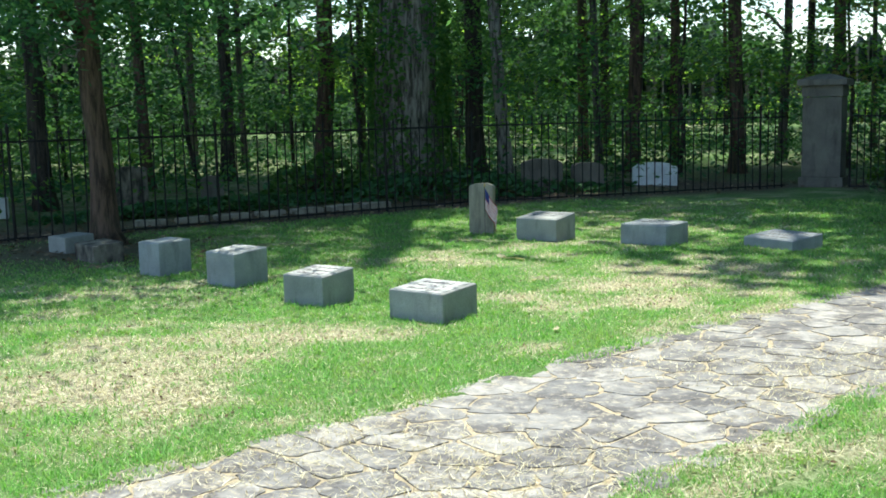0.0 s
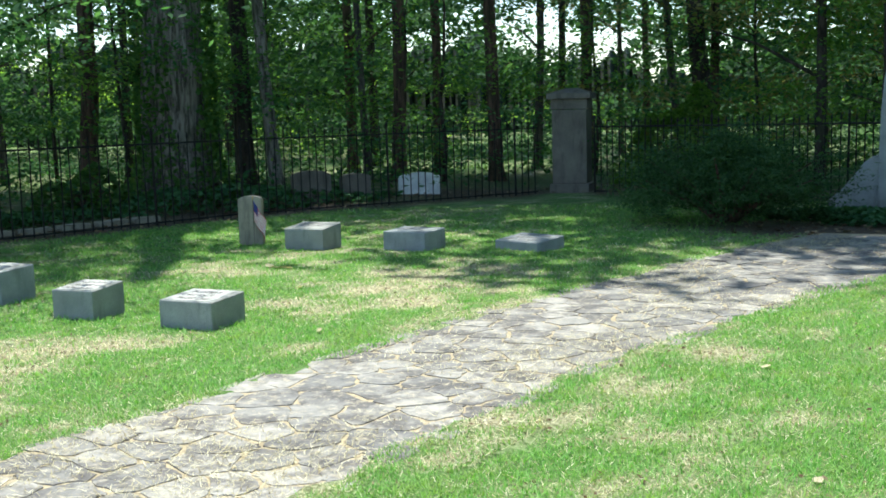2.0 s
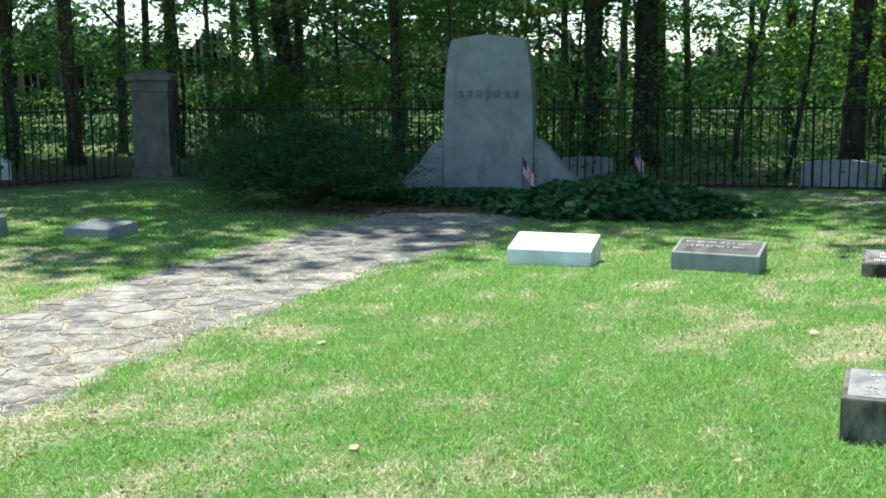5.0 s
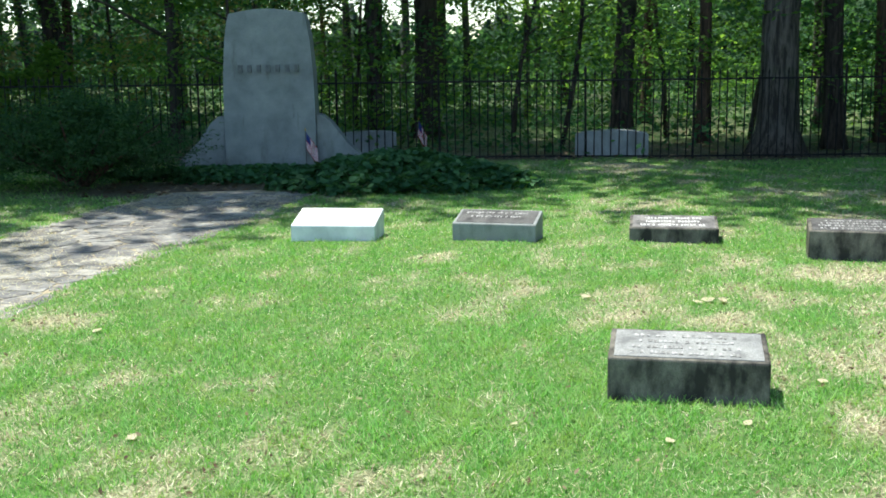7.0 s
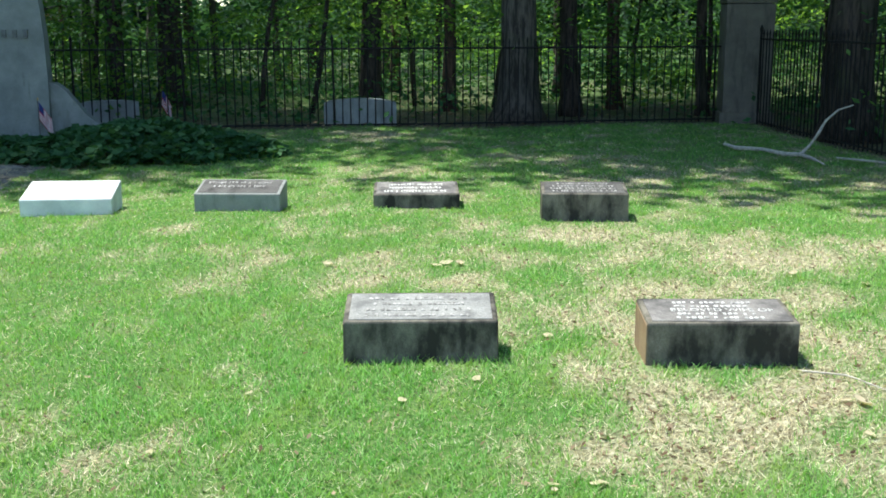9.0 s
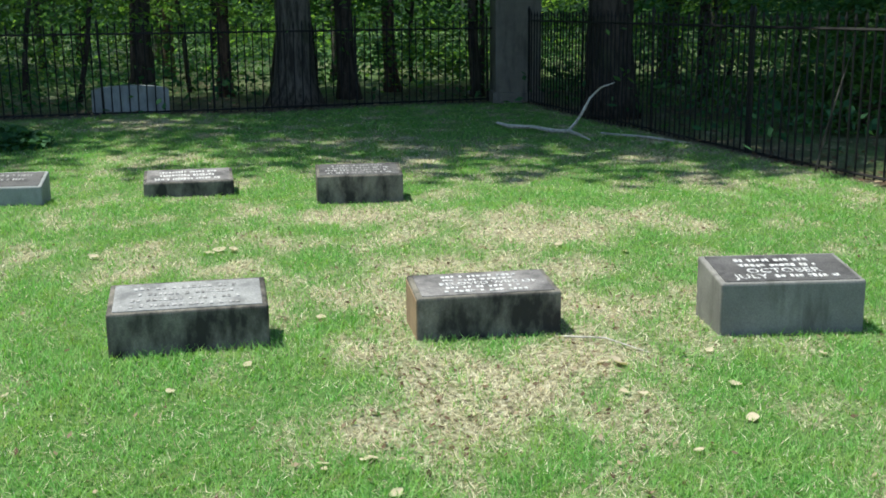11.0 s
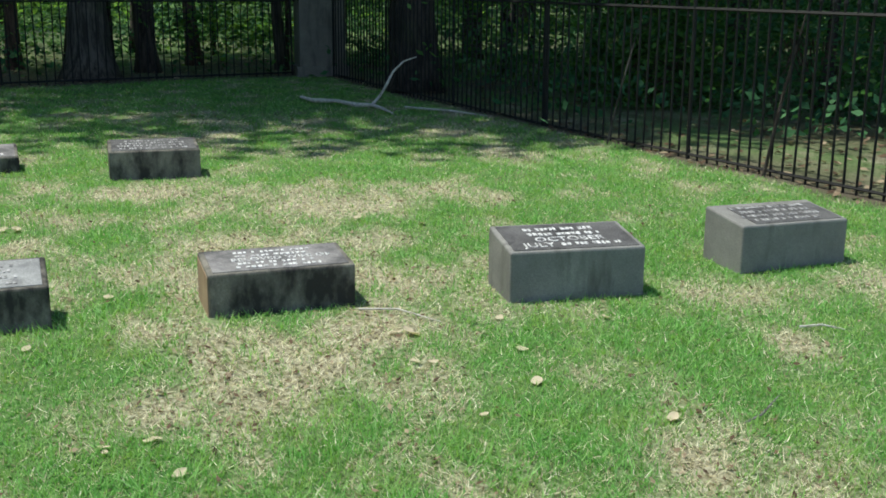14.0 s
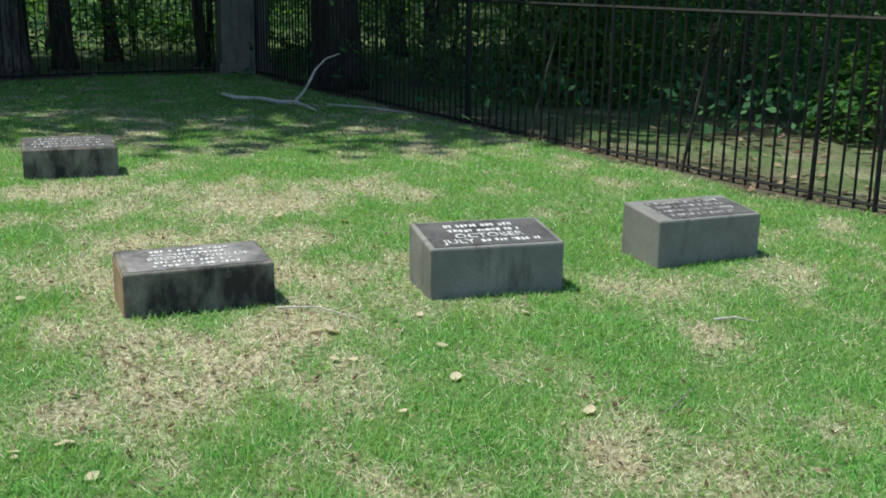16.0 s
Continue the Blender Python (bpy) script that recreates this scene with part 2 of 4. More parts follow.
def quads_mesh(name, v, mats, per=4, index=None):
    """A mesh of many loose faces of `per` corners each: v is (count * per, 3)."""
    me = bpy.data.meshes.new(name)
    count = len(v) // per
    me.vertices.add(len(v))
    me.vertices.foreach_set("co", np.ascontiguousarray(v, np.float32).ravel())
    me.loops.add(len(v))
    me.loops.foreach_set("vertex_index", np.arange(len(v), dtype=np.int32))
    me.polygons.add(count)
    me.polygons.foreach_set("loop_start", np.arange(0, len(v), per, dtype=np.int32))
    for m in mats if isinstance(mats, (list, tuple)) else (mats,):
        me.materials.append(m)
    if index is not None:
        me.polygons.foreach_set("material_index", np.ascontiguousarray(index, np.int32))
    me.update(calc_edges=True)
    return me


def unit(count):
    d = rng.normal(size=(count, 3))
    return d / np.linalg.norm(d, axis=1, keepdims=True)


def leaves(centres, size, flat=0.35, ratio=0.55):
    """Pointed leaf quads round the given places; flat: how much they lie level."""
    k = len(centres)
    up = unit(k)
    up[:, 2] = np.abs(up[:, 2]) + flat
    up /= np.linalg.norm(up, axis=1, keepdims=True)
    a = np.cross(up, unit(k))
    a /= np.linalg.norm(a, axis=1, keepdims=True) + 1e-9
    b = np.cross(up, a)
    s = (size * rng.uniform(0.6, 1.3, k))[:, None]
    out = np.stack([centres - a * s * 0.5, centres + b * s * ratio * 0.5 - a * s * 0.05, centres + a * s * 0.5, centres - b * s * ratio * 0.5 - a * s * 0.05], 1)
    return out.reshape(-1, 3)


# ---------------------------------------------------------------- plan
LEFT_EDGE = [(-6.1, 0.4), (-5.3, 2.0), (-4.78, 3.56), (-4.28, 5.5), (-3.87, 7.3), (-3.45, 8.94), (-2.95, 10.5), (-2.4, 12.3), (-1.75, 13.9), (-1.2, 15.2)]
RIGHT_EDGE = [(-4.3, 0.2), (-3.4, 2.0), (-2.95, 3.4), (-2.57, 4.73), (-2.02, 7.23), (-1.5, 8.65), (-0.82, 10.5), (0.05, 12.5), (0.7, 14.4), (0.8, 15.3)]
FENCE_L = [(-16.2, 2.4), (-13.1, 9.6), (-10.4, 16.3), (-6.75, 21.2)]
FENCE_B = [(-5.65, 21.4), (3.0, 18.8), (7.0, 17.65), (12.0, 16.6)]
FENCE_R = [(12.1, 15.9), (9.85, 8.9), (8.55, 3.6), (7.6, -1.0)]
# dry patches of the lawn: x, y, radius
DRY = [(2.65, 4.6, 0.75), (2.85, 5.35, 0.45), (3.15, 6.0, 0.5), (2.75, 4.05, 0.65), (3.6, 4.2, 0.45), (4.2, 5.0, 0.45), (5.3, 7.35, 0.6), (6.0, 6.9, 0.6), (6.7, 6.5, 0.6), (4.66, 8.3, 0.55),
       (6.75, 9.25, 0.6), (7.2, 12.1, 0.9), (5.4, 3.5, 0.5), (2.6, 7.4, 0.4), (3.9, 8.9, 0.45), (1.6, 8.2, 0.35), (-6.25, 5.5, 0.9), (-5.5, 5.05, 0.6), (-5.95, 6.8, 0.6), (-5.6, 7.4, 0.5),
       (-4.8, 10.1, 0.8), (-4.5, 11.4, 0.7), (-5.2, 8.9, 0.5), (-7.2, 10.6, 0.6), (3.9, 2.0, 0.5), (5.4, 16.7, 0.7), (8.2, 8.0, 0.6),
       (5.9, 10.6, 0.8), (8.0, 10.6, 1.0), (7.4, 8.1, 0.7), (8.7, 9.2, 0.6), (6.2, 13.2, 0.7), (4.3, 12.6, 0.6)]


def edge_x(edge, y):
    return np.interp(y, [p[1] for p in edge], [p[0] for p in edge])


def on_path(x, y, slack=0.0):
    return (x > edge_x(LEFT_EDGE, y) - slack) & (x < edge_x(RIGHT_EDGE, y) + slack) & (y < 15.2)


def off_line(x, y, line):
    best = np.full(np.shape(x), 1e9)
    for (ax, ay), (bx, by) in zip(line, line[1:]):
        d = np.array([bx - ax, by - ay])
        t = np.clip(((x - ax) * d[0] + (y - ay) * d[1]) / (d @ d), 0, 1)
        best = np.minimum(best, np.hypot(x - ax - t * d[0], y - ay - t * d[1]))
    return best


def wave(x, y, s, seed):
    """Smooth uneven values between about -1 and 1."""
    r = np.random.default_rng(seed)
    out = 0
    for k in range(7):
        a, f, p = r.uniform(0, 6.28), s * r.uniform(0.6, 2.2), r.uniform(0, 6.28)
        out = out + np.sin((x * math.cos(a) + y * math.sin(a)) * f + p)
    return out / 3.2


def dryness(x, y):
    d = 0.26 * wave(x, y, 1.3, 3) + 0.28 * wave(x, y, 4.0, 4) + 0.32 * wave(x, y, 10.0, 5) + 0.02
    for cx, cy, r in DRY:
        d = d + 0.60 * np.exp(-((x - cx) ** 2 + (y - cy) ** 2) / (r * r) * 1.2)
    return np.clip(1.1 * d, 0, 0.9)


def inside(x, y):
    """Within the fences."""
    left = x > np.interp(y, [p[1] for p in FENCE_L], [p[0] for p in FENCE_L])
    right = x < np.interp(y, [p[1] for p in FENCE_R[::-1]], [p[0] for p in FENCE_R[::-1]])
    back = y < np.interp(x, [FENCE_L[-1][0], *[p[0] for p in FENCE_B]], [FENCE_L[-1][1], *[p[1] for p in FENCE_B]])
    return left & right & back


def littered(x, y):
    d = np.minimum(np.minimum(off_line(x, y, FENCE_L), off_line(x, y, FENCE_B)), off_line(x, y, FENCE_R))
    d = np.where(off_line(x, y, FENCE_R) < 1.5, d * 2.4, d)
    l = np.clip(1.15 - d / (0.55 + 0.25 * wave(x, y, 2.0, 9)), 0, 1)
    l = np.maximum(l, np.where(inside(x, y), 0, np.clip(0.95 - 0.16 * d, 0.25, 0.9) + 0.25 * wave(x, y, 1.0, 8)))
    l = np.maximum(l, np.clip(1.3 - np.hypot((x + 0.9) / 2.6, (y - 15.6) / 1.3), 0, 1))
    l = np.maximum(l, np.clip(1.2 - np.hypot(x + 11.6, y - 9.4) / 1.9, 0, 1))
    return np.clip(l, 0, 1)


def lawn_z(x, y):
    """Height of the lawn, which is slightly uneven."""
    return np.where(on_path(x, y, 0.35), 0.004, 0.018 * wave(x, y, 0.8, 1) + 0.008 * wave(x, y, 3.0, 2))


def build_ground():
    xs = np.concatenate([[-400, -150, -70, -40, -28], np.arange(-20, 16.01, 0.13), [22, 32, 60, 140, 400]])
    ys = np.concatenate([[-400, -120, -40, -15], np.arange(-9.0, 24.01, 0.13), [28, 36, 60, 140, 400]])
    gx, gy = np.meshgrid(xs, ys)
    near = (np.abs(gx) < 25) & (gy < 30) & (gy > -6)
    gz = np.where(near, lawn_z(gx, gy), 0)
    gz = gz - 0.03 * on_path(gx, gy, -0.16)
    v = np.stack([gx, gy, gz], -1).reshape(-1, 3)
    w, h = len(xs), len(ys)
    i = (np.arange(h - 1)[:, None] * w + np.arange(w - 1)[None]).ravel()
    quad = np.stack([i, i + 1, i + w + 1, i + w], 1)
    me = bpy.data.meshes.new("ground")
    me.from_pydata(v.tolist(), [], quad.tolist())
    me.materials.append(M_GROUND)
    for key, f in (("dry", dryness), ("litter", littered)):
        a = me.attributes.new(key, "FLOAT", "POINT")
        a.data.foreach_set("value", np.ascontiguousarray(f(gx, gy).ravel(), np.float32))
    return smooth(tagged(new("ground", me), "green mown lawn with straw-coloured dry patches and leaf litter", "lawn", kind="structure"))


build_ground()


# ---------------------------------------------------------------- gravestones
def slab_body(w, d, zf, zb, bevel=0.012):
    """A block whose top slopes up from its front edge (y = 0) to its rear."""
    bm = bmesh.new()
    box(bm, 0, 0, -0.06, w, d, zf)
    bm.verts.ensure_lookup_table()
    for v in bm.verts:
        if v.co.z > 0 and v.co.y > d / 2:
            v.co.z = zb
    bmesh.ops.bevel(bm, geom=[e for e in bm.edges if max(v.co.z for v in e.verts) > 0], offset=bevel, segments=2, affect="EDGES", profile=0.5)
    return bm


def slab_side(d, zf, zb):
    bm = bmesh.new()
    a = [bm.verts.new((-0.003, y, z)) for y, z in ((0.012, -0.03), (d - 0.012, -0.03), (d - 0.012, zb - 0.02), (0.012, zf - 0.016))]
    b = [bm.verts.new((0.006, v.co.y, v.co.z)) for v in a]
    bm.faces.new(a[::-1])
    for k in range(4):
        q = (k + 1) % 4
        bm.faces.new((a[k], a[q], b[q], b[k]))
    bmesh.ops.recalc_face_normals(bm, faces=bm.faces)
    return bm


def lettering(words, high, parent, mat):
    """Raised words as a mesh, with their foot on y = 0."""
    cu = bpy.data.curves.new("inscription_line", "FONT")
    cu.body, cu.size, cu.extrude, cu.resolution_u = words, high * 1.35, 0.002, 2
    shaped = new("inscription_line", cu)
    me = bpy.data.meshes.new_from_object(shaped)
    bpy.data.objects.remove(shaped)
    me.materials.clear()
    me.materials.append(mat)
    return tagged(part("inscription_line", me, None, parent, "worn raised lettering in pale stone"), kind="stuff")


def slab(x, y, turn, w, d, zf, zb, mat, label, top=None, lines=3, letter=None, group="slab gravestones"):
    g = thing("slab_gravestone", pose(x, y, 0, 0, 0, turn), label, "gravestone", group)
    part("block", slab_body(w, d, zf, zb), mat, g)
    run = math.hypot(d, zb - zf)
    tilt = math.degrees(math.atan2(zb - zf, d))
    face = pose(0, 0, zf, tilt, 0, 0)
    if top:
        left, rear = (0.14 * w, 0.07) if "smooth" in label else (0.028, 0.03)
        p = part("panel", box(bmesh.new(), left, 0.022, -0.01, w - 0.028, run - rear, 0.004, 0.003), top, g, "sloping inscription face, darkly weathered or coloured as sunlit")
        p.matrix_basis = face
    r = random.Random(int(x * 100 + y * 10))
    pitch = 0.74 * run / max(lines, 3)
    for k in range(lines):
        # worn raised characters, line by line, shorter towards the foot
        v = run * 0.84 - pitch * (k + 0.5)
        a = w * (0.10 + 0.14 * r.random())
        b = w - a
        said = [t for (key, line), t in WORDS_CUT.items() if key in label and line == k]
        if said:
            words, share = said[0]
            high = pitch * 0.82
            p = lettering(words, high, g, letter or M_LETTER)
            wide = p.dimensions.x or len(words) * high * 0.6
            p.matrix_basis = face @ pose(a, v - high * 0.4, 0.004)
            a += wide + 0.03
            if not share:
                continue
        bm = bmesh.new()
        u = a
        while u < b - 0.02:
            s = min(r.uniform(0.012, 0.024), b - u)
            box(bm, u, v - pitch * r.uniform(0.2, 0.3), 0.004, u + s, v + pitch * r.uniform(0.14, 0.27), 0.007)
            u += s + r.choice((0.007, 0.009, 0.011, 0.03))
        p = tagged(part("inscription_line", bm, letter or M_LETTER, g, "worn raised lettering in pale stone"), kind="stuff")
        p.matrix_basis = face
    return g


# x, y of the near front corner, angle of the front, width, depth, front and rear height, stone, label, top, lines
SLABS = [
    (-5.73, 7.75, -3, 0.52, 0.45, 0.230, 0.254, M_GRANITE, "square grey granite slab gravestone with sloping lettered top on the lawn", M_BLOTCHED, 3),
    (-6.93, 7.87, 0, 0.43, 0.42, 0.248, 0.278, M_GRANITE, "grey granite slab gravestone with pale sloping top in grass", M_BLOTCHED, 3),
    (-8.28, 8.29, -7, 0.42, 0.40, 0.314, 0.340, M_BLUE, "tall blue-grey granite block gravestone on the lawn", M_BLOTCHED, 0),
    (-9.49, 8.52, -5, 0.34, 0.40, 0.316, 0.326, M_BLUE, "tall blue-grey granite block gravestone near a tree", M_BLOTCHED, 0),
    (-10.98, 8.88, -15, 0.50, 0.36, 0.182, 0.205, M_DIRTY, "low dark brownish block gravestone in leaf litter", None, 0),
    (-11.78, 9.12, -3, 0.34, 0.40, 0.195, 0.205, M_GRANITE, "low grey block gravestone beside a tree trunk", None, 0),
    (-7.33, 12.45, -3, 0.56, 0.45, 0.263, 0.309, M_GRANITE, "grey granite slab gravestone with steep sloping top", M_GRANITE, 2),
    (-6.01, 12.55, -9, 0.60, 0.48, 0.240, 0.255, M_BLUE, "blue-grey granite slab gravestone in shaded grass", M_BLUE, 2),
    (-4.66, 12.81, -22, 0.65, 0.51, 0.132, 0.172, M_BLUE, "low blue-grey granite slab gravestone with sloping top", M_BLUE, 3),
    (0.31, 10.90, -18, 0.81, 0.43, 0.152, 0.262, M_WHITE, "bright white marble slab gravestone with steep sloping top", M_WHITE, 0),
    (1.77, 10.43, -25, 0.78, 0.36, 0.188, 0.272, M_GRANITE, "pale grey granite slab gravestone with dark-stained top", M_PANEL, 2),
    (3.36, 10.12, -20, 0.80, 0.43, 0.126, 0.188, M_DIRTY, "low brownish granite slab gravestone sunk in grass", M_DARKTOP, 3),
    (4.51, 8.96, -25, 0.75, 0.42, 0.232, 0.282, M_DIRTY, "dark stained granite slab gravestone with sloping top", M_PANEL, 4),
    (1.71, 5.60, -21, 0.77, 0.36, 0.232, 0.294, M_DIRTY, "black-stained granite slab gravestone with worn lettering", M_PALETOP, 4),
    (3.10, 5.03, -23, 0.75, 0.38, 0.226, 0.258, M_DIRTY, "dark lichen-stained granite slab gravestone with rusty end", M_DARKTOP, 5),
    (4.45, 4.27, -29, 0.76, 0.42, 0.264, 0.318, M_TAUPE, "grey granite slab gravestone with dark lettered sloping top", M_PANEL, 4),
    (5.85, 3.77, -23, 0.73, 0.40, 0.288, 0.332, M_TAUPE, "smooth grey granite slab gravestone with dark top panel", M_PANEL, 4),
]
WORDS_CUT = {("rusty", 2): ("BELOVED WIFE OF", 0.0), ("dark lettered", 2): ("OCTOBER", 0.5), ("dark lettered", 3): ("JULY", 0.55)}
for s in SLABS:
    made = slab(*s[:8], s[8], s[9], s[10], M_LETTER if any(w in s[8] for w in ("rusty", "sunk", "dark lettered")) else M_WORN)
    if "rusty" in s[8]:
        part("stained_end", slab_side(s[4], s[5], s[6]), M_RUST, made, "rust-orange stained end face")


def upright(x, y, turn, w, d, h, mat, label, arch=0.12, name="headstone"):
    """An upright stone with a curved head, on a low base."""
    g = thing(name, pose(x, y, 0, 0, 0, turn), label, "gravestone")
    bm = bmesh.new()
    outline = [(-w / 2, -0.05), (w / 2, -0.05)] + [(w / 2 * math.cos(a), h - arch + arch * math.sin(a)) for a in np.linspace(0, math.pi, 11)]
    front = [bm.verts.new((px, -d / 2, pz)) for px, pz in outline]
    back = [bm.verts.new((px, d / 2, pz)) for px, pz in outline]
    bm.faces.new(front)
    bm.faces.new(back[::-1])
    for k in range(len(outline)):
        q = (k + 1) % len(outline)
        bm.faces.new((front[q], front[k], back[k], back[q]))
    bmesh.ops.bevel(bm, geom=[e for e in bm.edges if abs(e.verts[0].co.y - e.verts[1].co.y) < 1e-6], offset=0.01, segments=1, affect="EDGES")
    part("stone", bm, mat, g)
    return g


hs = upright(-8.05, 12.84, 16, 0.32, 0.11, 0.64, M_SAND, "upright pale sandstone headstone with rounded head on lawn", 0.05)
part("badge", box(bmesh.new(), -0.05, -0.066, 0.44, 0.05, -0.052, 0.54, 0.004), M_SAND, hs)
for k in range(3):
    part("inscription_line", box(bmesh.new(), -0.10, -0.062, 0.36 - 0.06 * k, 0.10, -0.053, 0.385 - 0.06 * k), M_SAND, hs)
upright(-10.45, 18.75, 38, 0.74, 0.25, 0.62, M_PILLAR, "wide grey headstone with curved top behind the fence", 0.1)
upright(-9.9, 19.5, 38, 0.58, 0.25, 0.52, M_PILLAR, "grey headstone with curved top among ivy behind fence", 0.08)
upright(-9.2, 21.0, 24, 0.86, 0.3, 0.44, M_WHITE, "rough white marble headstone behind the iron fence", 0.12)
upright(-15.4, 13.4, 48, 0.62, 0.25, 0.72, M_DIRTY, "dark grey headstone behind fence in woodland shade", 0.05)
upright(-15.7, 15.6, 48, 0.42, 0.2, 0.42, M_PILLAR, "small grey headstone behind the fence under trees", 0.1)
upright(-16.3, 11.5, 52, 0.34, 0.3, 0.32, M_WHITE, "small white marker stone behind the fence", 0.02)
upright(1.95, 20.1, -8, 0.95, 0.3, 0.42, M_BLUE, "blue-grey granite headstone behind the fence", 0.05)
upright(5.80, 18.2, -17, 1.20, 0.3, 0.46, M_BLUE, "wide blue-grey granite headstone with peaked top behind fence", 0.08)


# ---------------------------------------------------------------- monument
def monument():
    g = thing("monument", pose(0.24, 17.80, 0, 0, 0, -10), "tall grey granite monument with curved wings above low ivy", "monument")
    prof = [(-0.05, 0.69), (0.9, 0.695), (1.5, 0.68), (1.95, 0.645), (2.25, 0.60), (2.37, 0.565)]
    bm = bmesh.new()
    fr, bk = [], []
    for z, hw in prof:
        dd = 0.26 - 0.05 * z / 2.5
        fr.append([bm.verts.new((-hw + 2 * hw * k / 8, -dd - 0.05 * math.sin(math.pi * k / 8), z + (0.07 * math.sin(math.pi * k / 8) if z > 2.3 else 0))) for k in range(9)])
        bk.append([bm.verts.new((-hw + 2 * hw * k / 8, dd, z + (0.07 * math.sin(math.pi * k / 8) if z > 2.3 else 0))) for k in range(9)])
    for a, b in zip(fr, fr[1:]):
        for k in range(8):
            bm.faces.new((a[k], a[k + 1], b[k + 1], b[k]))
    for a, b in zip(bk, bk[1:]):
        for k in range(8):
            bm.faces.new((a[k + 1], a[k], b[k], b[k + 1]))
    for (fa, ba), (fb, bb) in zip(zip(fr, bk), zip(fr[1:], bk[1:])):
        bm.faces.new((ba[0], fa[0], fb[0], bb[0]))
        bm.faces.new((fa[8], ba[8], bb[8], fb[8]))
    for k in range(8):
        bm.faces.new((fr[-1][k], fr[-1][k + 1], bk[-1][k + 1], bk[-1][k]))
    part("shaft", bm, M_MONUMENT, g)
    for side in (-1, 1):
        bm = bmesh.new()
        reach = [(0.70, 0.86), (0.80, 0.84), (0.92, 0.74), (1.04, 0.58), (1.18, 0.40), (1.36, 0.24), (1.42, 0.18), (1.42, -0.05), (0.70, -0.05)]
        a = [bm.verts.new((side * px, -0.17, pz)) for px, pz in reach]
        b = [bm.verts.new((side * px, 0.17, pz)) for px, pz in reach]
        bm.faces.new(a if side < 0 else a[::-1])
        bm.faces.new(b[::-1] if side < 0 else b)
        for k in range(len(reach)):
            q = (k + 1) % len(reach)
            f = (a[q], a[k], b[k], b[q])
            bm.faces.new(f if side < 0 else f[::-1])
        bmesh.ops.recalc_face_normals(bm, faces=bm.faces)
        part("wing", bm, M_MONUMENT, g)
    for k in range(7):
        bx = -0.44 + 0.142 * k
        part("letter_bar", box(bmesh.new(), bx, -0.292 - 0.03 * math.sin(math.pi * (bx + 0.65) / 1.3), 1.50, bx + 0.06, -0.2, 1.61), M_CUT, g, "shallow cut dark lettering")
    return g


monument()


def pillar(x, y, turn, label, h=1.98, w=0.74):
    g = thing("stone_pillar", pose(x, y, 0, 0, 0, turn), label, "gate pillar", "stone pillars")
    part("base", box(bmesh.new(), -w / 2 - 0.05, -w / 2 - 0.05, -0.05, w / 2 + 0.05, w / 2 + 0.05, 0.18, 0.015), M_PILLAR, g)
    bm = box(bmesh.new(), -w / 2, -w / 2, 0.18, w / 2, w / 2, h - 0.36, 0.015)
    part("shaft", bm, M_PILLAR, g)
    part("frieze", box(bmesh.new(), -w / 2 - 0.015, -w / 2 - 0.015, h - 0.35, w / 2 + 0.015, w / 2 + 0.015, h - 0.15, 0.01), M_PILLAR, g)
    bm = bmesh.new()
    box(bm, -w / 2 - 0.09, -w / 2 - 0.09, h - 0.15, w / 2 + 0.09, w / 2 + 0.09, h - 0.04, 0.012)
    e = w / 2 + 0.08
    b4 = [bm.verts.new(p) for p in ((-e, -e, h - 0.042), (e, -e, h - 0.042), (e, e, h - 0.042), (-e, e, h - 0.042))]
    tip = [bm.verts.new(p) for p in ((-0.1, -0.1, h + 0.06), (0.1, -0.1, h + 0.06), (0.1, 0.1, h + 0.06), (-0.1, 0.1, h + 0.06))]
    bm.faces.new(tip)
    for k in range(4):
        bm.faces.new((b4[k], b4[(k + 1) % 4], tip[(k + 1) % 4], tip[k]))
    part("cap", bm, M_PILLAR, g)
    return g


pillar(-6.2, 21.75, 6, "square grey granite fence pillar with pyramid cap", 1.98, 0.68)
pillar(12.15, 16.37, -28, "dark square stone pillar at the shaded fence corner", 2.35, 0.8)


# ---------------------------------------------------------------- flags
def flag(x, y, turn, tip, label, h=0.62, z0=0.0):
    g = thing("small_flag", pose(x, y, z0, 0, tip, turn), label, "flag", "small flags")
    part("staff", tube(bmesh.new(), [(0, 0, -0.05), (0, 0, h)], [0.005, 0.005], 6), M_BARK, g, "thin wooden staff")
    part("finial", tube(bmesh.new(), [(0, 0, h), (0, 0, h + 0.02), (0, 0, h + 0.05)], [0.004, 0.010, 0.001], 6), M_BRASS, g, "gilt spear tip")
    nx, nz = 14, 13
    fw, fh = 0.40, 0.26
    bm = bmesh.new()
    grid = []
    for j in range(nz + 1):
        row = []
        for i in range(nx + 1):
            u, v = i / nx, j / nz
            # cloth hangs down from the staff in soft folds
            px = fw * u * 0.42 + 0.01
            pz = h - 0.02 - fh * v - fw * u * 0.62
            row.append(bm.verts.new((px, 0.03 * math.sin(u * 9 + v * 2) * u, pz)))
        grid.append(row)
    for j in range(nz):
        for i in range(nx):
            f = bm.faces.new((grid[j][i], grid[j][i + 1], grid[j + 1][i + 1], grid[j + 1][i]))
            f.material_index = 2 if (i < 5 and j < 6) else j % 2
            f.smooth = True
    cloth = part("cloth", bm, (M_RED, M_CLOTH, M_NAVY), g, "striped red, white and blue cloth hanging limp")
    so = cloth.modifiers.new("thickness", "SOLIDIFY")
    so.thickness = 0.002
    return g


flag(-7.80, 12.5, 0, 0, "small striped flag on a staff beside a headstone")
flag(0.72, 17.30, 10, 0, "small striped flag on a staff before the monument")
